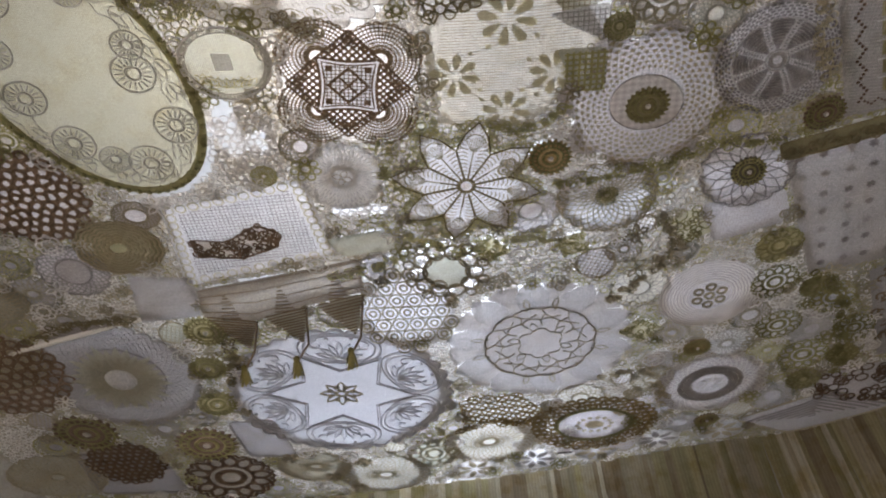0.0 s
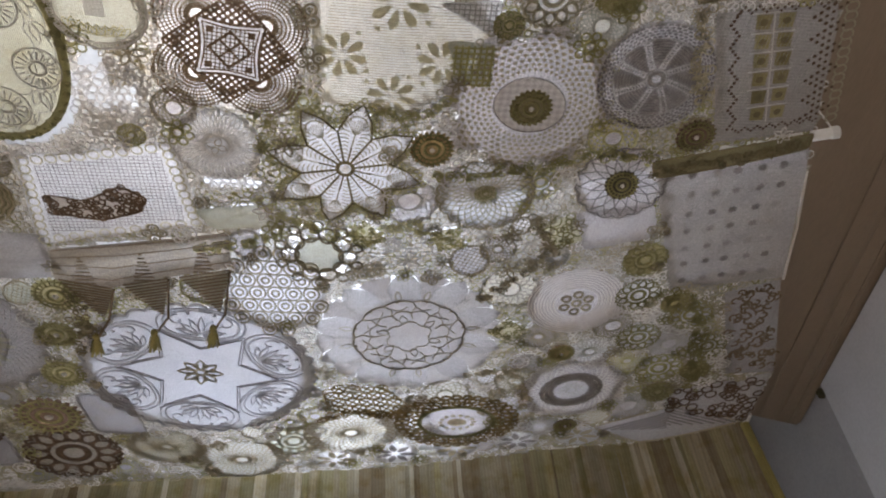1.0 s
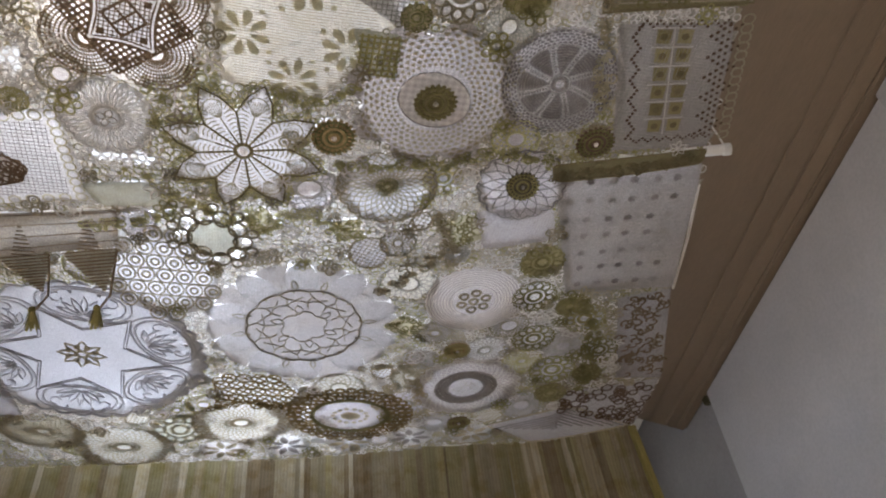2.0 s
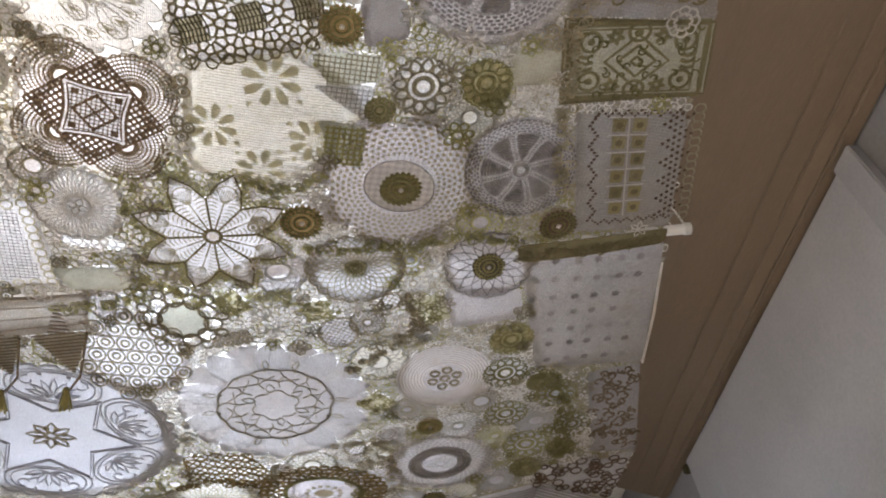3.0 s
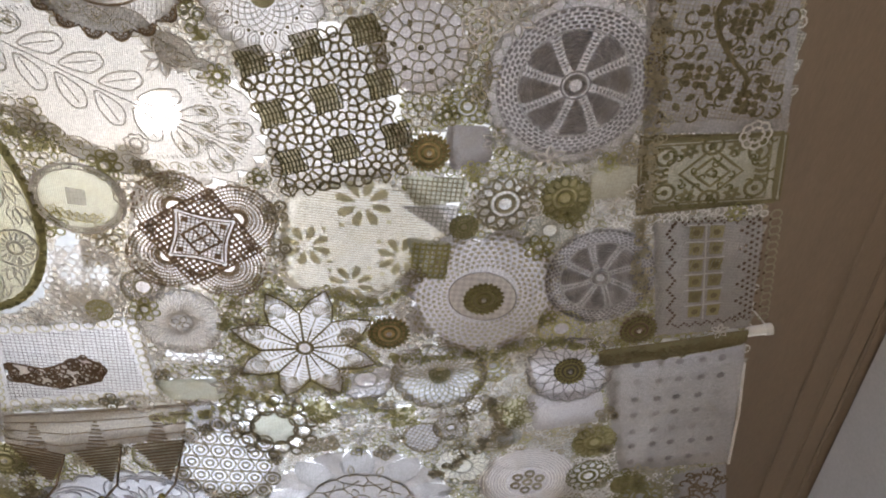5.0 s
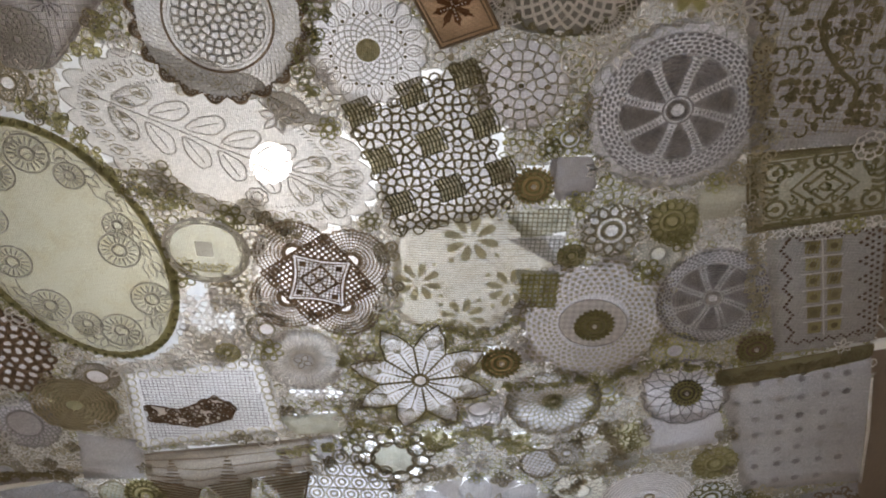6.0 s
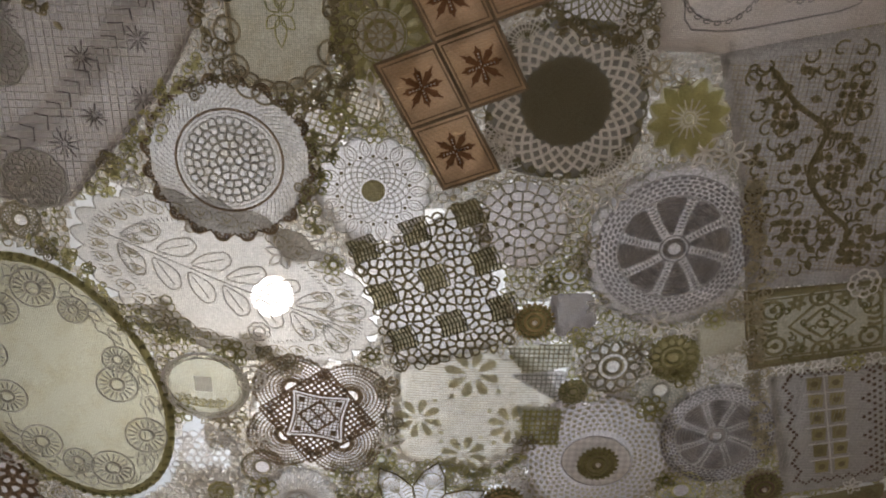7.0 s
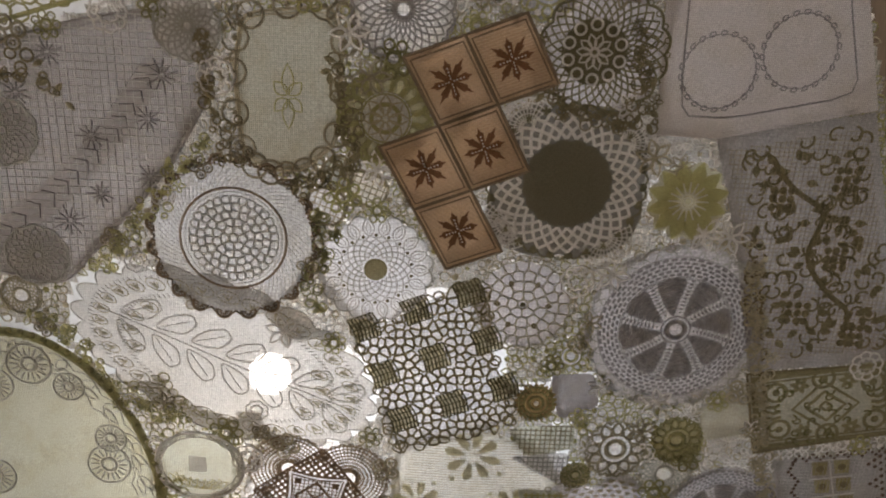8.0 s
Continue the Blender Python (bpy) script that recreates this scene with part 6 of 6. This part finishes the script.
    for cx, cy, cr, lab in ((-0.281, 2.430, 0.150, "faded cream net doily"), (0.073, 2.290, 0.150, "cream net doily"), (-0.508, 2.352, 0.120, "faded cream net doily"), (-1.30, 1.70, 0.16, "faded grey net doily"), (-1.20, 1.45, 0.13, "faded grey net doily"), (-1.35, 2.30, 0.16, "faded brown net doily")):
        net_doily(cx, cy, cr, T_ECRU, CREAM if cx > -0.3 else TEA, lab, 34, 7, 3, 0.8, edge=20)
    for k in range(5):
        ob = disc("petal_flower", 0.02 + k * 0.20, 2.452 - k * 0.036, 0.075, WHITE, "white cloth flower with dark folds at the edge", 4.5, 0, 0.8)
        crochet(ob, 0.02 + k * 0.20, 2.452 - k * 0.036, 0.075, 5.5, T_GREY if k % 2 else T_ECRU, lambda g: [g.fill(leaf_line(i * TAU / 7, 0.15, 0.95, 0.17, 10), 1, 0.002) for i in range(7)], "petal", 0, 0.8)


far_pieces()


# ---- lace between the pieces ----
def motif_mesh(kind, r, material):
    """A small crochet motif, flat round its own middle."""
    g = Lace(0, 0, r, layer=0)
    if kind == 0:
        g.strip(ring(0.35, 10), r * 0.22, True, 0.003)
        loops(g, 0.72, 7, 0.26, r * 0.13)
    elif kind == 1:
        for i in range(6):
            g.strip(leaf_line(i * TAU / 6, 0.1, 1.0, 0.22, 8), r * 0.13, True, 0.002)
        g.dot(0, 0, r * 0.16)
    elif kind == 2:
        for q in (0.4, 0.8):
            g.strip(wavy(q, 8, 0.12, 48), r * 0.14, True, 0.003)
        for i in range(8):
            g.strip([pol(0.4, i * TAU / 8), pol(0.85, i * TAU / 8)], r * 0.10)
    elif kind == 3:
        for i in range(5):
            g.fill(leaf_line(i * TAU / 5, 0.12, 1.0, 0.26, 8), 1, 0.003)
        g.dot(0, 0, r * 0.2)
    else:
        for i in range(4):
            a = i * TAU / 4 + 0.3
            g.strip(ring(0.34, 10, 0, *pol(0.5, a)), r * 0.16, True, 0.003)
            g.strip(ring(0.12, 7, 0, *pol(0.5, a)), r * 0.10, True, 0.003)
    v = np.concatenate(g.v)
    me = bpy.data.meshes.new("lace_motif")
    me.from_pydata(v.tolist(), [], g.f)
    me.materials.append(material)
    me.polygons.foreach_set("use_smooth", [True] * len(me.polygons))
    return me


def scraps():
    """Small overlapping doilies sewn into the spaces between the larger ones."""
    rng = random.Random(23)
    inside = in_poly(EDGE)
    polys = [in_poly(q) for q in POLYS]
    made = 0
    for _ in range(6000):
        x, y = rng.uniform(-1.35, 1.25), rng.uniform(-0.22, 2.5)
        if not (inside(x, y) and inside(x + 0.09, y) and inside(x, y + 0.06)) or any(((x - a) / (ra + 0.05)) ** 2 + ((y - b) / (rb + 0.05)) ** 2 < 1 for a, b, ra, rb in GAPS):
            continue
        cov = np.array(COVER)
        d = (np.hypot(cov[:, 0] - x, cov[:, 1] - y) - cov[:, 2]).min()
        if d < 0.022 or any(f(x, y) for f in polys):
            continue
        r = min(0.085, d + 0.02)
        while r > 0.02 and any(f(x + 0.92 * r * math.cos(k), y + 0.92 * r * math.sin(k)) for f in polys for k in np.arange(8) * TAU / 8):
            r *= 0.8
        if r < 0.022:
            continue
        pick = rng.random()
        # far-left scraps get darker cloth in place of the light's fall-off
        dim_zone = x < -0.55 and y > 1.15
        if pick < 0.18:
            ring_flower(x, y, r, rng.choice((T_LEAF, T_FAWN, T_LEAF)), TAUPE if dim_zone else rng.choice((WHITE, GREENISH, CREAM)), "small crocheted flower doily", 1.4, rng.choice((8, 10, 12)))
        elif pick < 0.86:
            net_doily(x, y, r, rng.choice((T_LEAF, T_FAWN, T_FAWN, T_MIST)), GROUND if dim_zone else rng.choice((WHITE, LILAC, CREAM, LILAC)), "small round net doily", rng.choice((14, 18, 22)), rng.choice((3, 4, 5)), 1.2, edge=rng.choice((10, 12, 14)), inner=rng.uniform(0.2, 0.45))
        else:
            q = smooth_poly([(x + r * k * math.cos(a), y + r * k * math.sin(a)) for a, k in ((i * TAU / 5, rng.uniform(0.7, 1.2)) for i in range(5))], 2, 1)
            patch("lace_scrap", q, rng.choice((WHITE, CREAM, LILAC, GREENISH)), "cotton net scrap", 1.2, T_ECRU, 1)[0]
            g = Lace(x, y, 1.0, 20, 1.0, 2.2)
            grid_fill(g, lambda a, b: a * a + b * b < 0.6 * r * r, 0.011, 0.0024, -r, r, -r, r)
            if g.v:
                g.mesh("filet_net", canopy, T_ECRU)
            cover(x, y, r * 0.8)
        made += 1
        if made >= 90:
            break


def gap_lace():
    """White loops that still hang across the two largest gaps in the backing."""
    rng = random.Random(51)
    for x, y, rx, ry in ((-0.40, 1.04, 0.085, 0.10), (-0.19, 1.235, 0.085, 0.030)):
        g = Lace(x, y, 1.0, layer=1.6)
        pts = [((i + 0.5 * (j % 2)) * 0.019 + rng.uniform(-0.005, 0.005), j * 0.017 + rng.uniform(-0.005, 0.005)) for i in range(-6, 7) for j in range(-7, 8)]
        cell_net(g, pts, lambda a, b: (a / rx) ** 2 + (b / ry) ** 2 < 1, 0.0034, 0.86)
        for a, b in pts[::7]:
            if (a / rx) ** 2 + (b / ry) ** 2 < 1:
                for k in range(6):
                    g.fill(leaf_line(k * TAU / 6 + a * 40, 0.002, 0.013, 0.0035, 8) + (a, b), 1, 0.001)
        g.mesh("gap_lace", canopy, T_WHITE, "torn white lace loops across a gap")


scraps()
backing()
gap_lace()


def filler():
    rng = random.Random(11)
    inside = in_poly(np.array(EDGE) * 1.0)
    cov = np.array(COVER)
    polys = [in_poly(q) for q in POLYS]
    colors = (T_OLIVE, T_ECRU, T_WHITE, T_WHITE, T_ECRU)
    meshes = [[motif_mesh(k, r, m) for r in (0.024, 0.034)] for k, m in zip((0, 1, 2, 1, 4), colors)]
    placed, count = [], 0

    def free(x, y, slack):
        d = np.hypot(cov[:, 0] - x, cov[:, 1] - y) - cov[:, 2]
        return d.min() > slack and not any(f(x, y) for f in polys)

    for _ in range(9000):
        if count >= 300:
            break
        x, y = rng.uniform(-1.3, 1.3), rng.uniform(-0.25, 2.55)
        if not (inside(x, y) and inside(x + 0.045, y) and inside(x, y + 0.03)) or not free(x, y, -0.012):
            continue
        if any((x - a) ** 2 + (y - b) ** 2 < 0.046 ** 2 for a, b in placed):
            continue
        if any(((x - a) / (ra + 0.01)) ** 2 + ((y - b) / (rb + 0.01)) ** 2 < 1 for a, b, ra, rb in GAPS):
            continue
        placed.append((x, y))
        ob = new("lace_motif", rng.choice(rng.choice(meshes)))
        ob.parent = canopy
        ob.location = (x, y, float(drape(x, y)) - 0.009)
        ob.rotation_euler = (0, 0, rng.uniform(0, TAU))
        count += 1
    # fine picot ground
    g = [Lace(0, 0, 1.0, layer=1.2 + 0.1 * k) for k in range(3)]
    cell = 0.0160
    Y, X = np.meshgrid(np.arange(-0.28, 2.6, cell), np.arange(-1.45, 1.38, cell), indexing="ij")
    X[1::2] += 0.5 * cell
    pick = np.random.default_rng(9)
    X, Y = (X + pick.uniform(-0.004, 0.004, X.shape)).ravel(), (Y + pick.uniform(-0.004, 0.004, Y.shape)).ravel()
    ok = mask_poly(EDGE, X, Y)
    for a, b, r in COVER:
        ok &= np.hypot(X - a, Y - b) > r - 0.01
    for q in POLYS:
        ok &= ~mask_poly(q, X, Y)
    for a, b, ra, rb in GAPS:
        ok &= ((X - a) / (ra - 0.004)) ** 2 + ((Y - b) / (rb - 0.004)) ** 2 > 1
    for px, py in zip(X[ok], Y[ok]):
        u = math.sin(7 * px + 2) * math.sin(6 * py + 1) + rng.uniform(-0.7, 0.7)
        tone = 2 if u > 0.45 else 1 if u > -0.1 else 0
        k = rng.random()
        if k < 0.6:
            g[tone].strip(ring(rng.uniform(0.006, 0.0115), 7, rng.uniform(0, 1), px, py), rng.uniform(0.0022, 0.0042), True, 0.002)
        elif k < 0.85:
            g[tone].strip(leaf_line(rng.uniform(0, TAU), -0.010, 0.012, 0.006, 8) + (px, py), 0.003, True, 0.002)
        else:
            g[tone].dot(px, py, rng.uniform(0.004, 0.007), 7)
    for tone, mat_ in ((0, T_WHITE), (1, T_ECRU), (2, T_OLIVE)):
        tagged(g[tone].mesh("picot_ground", canopy, mat_, "fine looped lace between the doilies"), kind="stuff")


def garland(pts, width, seed, material, layer=6.0):
    """A crocheted chain of small loops, knots and leaves laid along a line over the seams."""
    rng = random.Random(seed)
    q = np.array(pts, float)
    mid = q.mean(0)
    at = np.r_[0, np.cumsum(np.linalg.norm(np.diff(q, axis=0), axis=1))]
    g = Lace(mid[0], mid[1], 1.0, layer=layer)
    for s in np.arange(0, at[-1], 0.0062):
        x, y = np.interp(s, at, q[:, 0]) - mid[0], np.interp(s, at, q[:, 1]) - mid[1]
        x, y = x + rng.gauss(0, width * 0.5), y + rng.gauss(0, width * 0.5)
        k = rng.random()
        if k < 0.6:
            g.strip(ring(rng.uniform(0.005, 0.011), 8, 0, x, y), rng.uniform(0.0026, 0.0044), True, 0.003)
        elif k < 0.85:
            g.fill(leaf_line(rng.uniform(0, TAU), -0.010, 0.012, 0.0055, 8) + (x, y), 1, 0.003)
        else:
            for i in range(5):
                g.strip(leaf_line(i * TAU / 5, 0.002, 0.014, 0.004, 6) + (x, y), 0.0024, True, 0.003)
    tagged(g.mesh("crochet_chain", canopy, material, "raised olive crocheted chain along a seam"), kind="stuff")


garland([(-0.68, 0.50), (-0.60, 0.56), (-0.555, 0.65), (-0.49, 0.70), (-0.42, 0.72)], 0.020, 1, T_LEAF)
garland([(-0.56, 0.42), (-0.50, 0.35), (-0.46, 0.30), (-0.40, 0.22), (-0.34, 0.17)], 0.022, 2, T_LEAF)
garland([(-0.16, 0.28), (-0.13, 0.33), (-0.17, 0.42), (-0.15, 0.48)], 0.018, 3, T_LEAF)
garland([(-0.12, 1.04), (-0.10, 1.08), (-0.13, 1.14)], 0.012, 4, T_LEAF)
garland([(0.12, 1.03), (0.18, 1.05), (0.22, 1.03), (0.27, 0.99)], 0.010, 24, T_LEAF)
garland([(-0.14, 1.29), (-0.09, 1.33), (0.02, 1.385), (0.13, 1.375), (0.22, 1.34), (0.28, 1.40)], 0.016, 5, T_LEAF)
garland([(0.25, 1.20), (0.45, 1.18), (0.60, 1.12), (0.75, 1.13)], 0.016, 6, T_LEAF)
garland([(-0.30, 1.46), (-0.20, 1.44), (-0.12, 1.40)], 0.014, 7, T_LEAF)
garland([(0.50, 1.30), (0.56, 1.42), (0.46, 1.55), (0.40, 1.62)], 0.020, 8, T_ECRU)
garland([(0.42, 1.95), (0.55, 1.92), (0.58, 2.02), (0.60, 2.12)], 0.020, 9, T_ECRU)
garland([(0.64, 0.32), (0.66, 0.45), (0.70, 0.57), (0.72, 0.70), (0.74, 0.80), (0.80, 0.98)], 0.020, 10, T_ECRU)
garland([(0.90, 1.58), (0.98, 1.60), (1.05, 1.72), (1.10, 1.90), (1.12, 2.02)], 0.026, 11, T_OLIVE)
garland([(0.745, 1.165), (0.90, 1.122), (1.08, 1.075)], 0.014, 20, T_MOSS, 9.0)
garland([(-0.78, 0.05), (-0.66, 0.06), (-0.58, 0.10)], 0.03, 21, T_MOSS, 5.0)
garland([(-0.13, 0.02), (-0.10, 0.12), (-0.09, 0.20), (-0.20, 0.25)], 0.018, 22, T_MOSS)
garland([(0.20, -0.02), (0.24, 0.07), (0.34, 0.11), (0.42, 0.10)], 0.016, 23, T_MOSS)
garland([(-0.62, 1.60), (-0.62, 1.72), (-0.66, 1.86)], 0.026, 12, T_MOSS)
garland([(-0.35, -0.02), (-0.33, 0.10), (-0.30, 0.20)], 0.020, 13, T_MOSS)
garland([(-0.85, 1.55), (-1.0, 1.57), (-1.15, 1.62)], 0.024, 14, T_MOSS)
garland([(0.38, -0.05), (0.40, 0.05), (0.38, 0.10)], 0.022, 15, T_MOSS)
garland([(-0.02, 2.20), (0.10, 2.16), (0.22, 2.20)], 0.016, 16, T_GOLD)
filler()


# ---- rod, strings, far curtain ----
rod = tagged(new("curtain_rod", None), "white plastic rod through a sleeve in the canopy", "rod")
rod.location = (0, 0, ZC)
part("bar", tube([(1.145, 1.064, 0.024), (0.6, 1.205, 0.024), (-0.4, 1.465, 0.024), (-1.5, 1.75, 0.024)], 0.0125, 12), PLASTIC, rod)
part("end_cap", tube([(1.142, 1.0648, 0.024), (1.158, 1.061, 0.024)], 0.0145, 12), PLASTIC, rod)
string = tagged(part("hanging_string", tube([(1.150, 1.063, ZC + 0.036), (1.11, 1.028, ZC + 0.037), (1.075, 1.000, ZC + 0.04)], 0.0022, 6), T_WHITE), "thin white string tied to the rod end", "string")
part("hanger", tube([(1.075, 1.000, ZC + 0.04), (1.072, 0.998, SOFFIT + 0.001)], 0.0018, 6), T_WHITE, string)
edge_cord = tagged(part("edge_cord", tube([(1.118, 1.16, ZC + 0.004), (1.165, 1.33, ZC - 0.004), (1.212, 1.525, ZC - 0.002)], 0.004, 6), T_WHITE), "white piping cord along the cloth edge", "cord")


def curtain():
    base = tagged(new("striped_curtain", None), "hanging curtain of cream, olive and brown cloth strips", "curtain")
    base.location = (0, 2.4, 0.0)
    mats = [DRAPES[i] for i in (0, 1, 4, 2, 0, 3, 4, 1)]
    rng = random.Random(31)
    line = np.array([(1.372, 2.236), (1.03, 2.360), (0.57, 2.457), (0.174, 2.528), (-0.46, 2.573), (-1.10, 2.63), (-1.75, 2.67)])
    seg = np.linalg.norm(np.diff(line, axis=0), axis=1)
    at = np.r_[0, np.cumsum(seg)]

    def top(s):
        return np.array([np.interp(s, at, line[:, 0]), np.interp(s, at, line[:, 1])])

    s = 0.0
    while s < at[-1] - 0.05:
        w = rng.choice((0.012, 0.018, 0.026, 0.045))
        bm = bmesh.new()
        rows = []
        phase, lift = rng.uniform(0, TAU), rng.uniform(-0.004, 0.004)
        for i in range(13):
            z = ZC + 0.01 - i * 0.19
            row = []
            for j in range(5):
                q = top(min(s + w * j / 4 + 0.003 * (j == 4), at[-1]))
                fold = 0.014 * math.sin((s + w * j / 4) * 34) * min(1, 0.25 + i * 0.2) + 0.004 * math.sin(phase + i)
                flare = 0.03 * i * max(0, 1 - s / 0.5) * 0.6
                row.append(bm.verts.new((q[0] + flare, q[1] + fold + lift - 2.4, z)))
            rows.append(row)
        for a, b in zip(rows, rows[1:]):
            for j in range(4):
                bm.faces.new((a[j], b[j], b[j + 1], a[j + 1]))
        part("cloth_strip", bm, rng.choice(mats), base, smooth=True)
        s += w
    part("yellow_hem", tube([(1.374, 2.236 - 2.4, ZC - 0.006), (1.392, -0.165, ZC - 0.2), (1.43, -0.165, ZC - 0.6), (1.56, -0.165, 0.4)], 0.015, 8), T_TASSEL, base, "yellow bound edge")


curtain()


# a second, open net that begins past the canopy's upper edge
def upper_net():
    poly = [(-1.30, 0.22), (-0.68, -0.012), (-0.50, -0.07), (-0.10, -0.22), (-0.05, -0.55), (-1.2, -0.5)]
    mid = np.array(poly).mean(0)
    rng = random.Random(17)
    inside = in_poly(np.array(poly) - mid)
    g = Lace(mid[0], mid[1], 1.0, layer=1)
    step = 0.03
    for i in range(-24, 25):
        for j in range(-20, 21):
            px, py = (i + 0.5 * (j % 2)) * step + rng.uniform(-0.004, 0.004), j * step * 0.88 + rng.uniform(-0.004, 0.004)
            if inside(px, py):
                g.strip(ring(0.0155, 8, rng.uniform(0, 1), px, py), 0.0045, True, 0.003)
    g.strip(smooth_poly(np.array(poly) - mid, 12, 0), 0.008, True, 0.003)
    ob = g.mesh("open_net", canopy, T_OLIVE, "open olive looped net past the canopy edge")


upper_net()
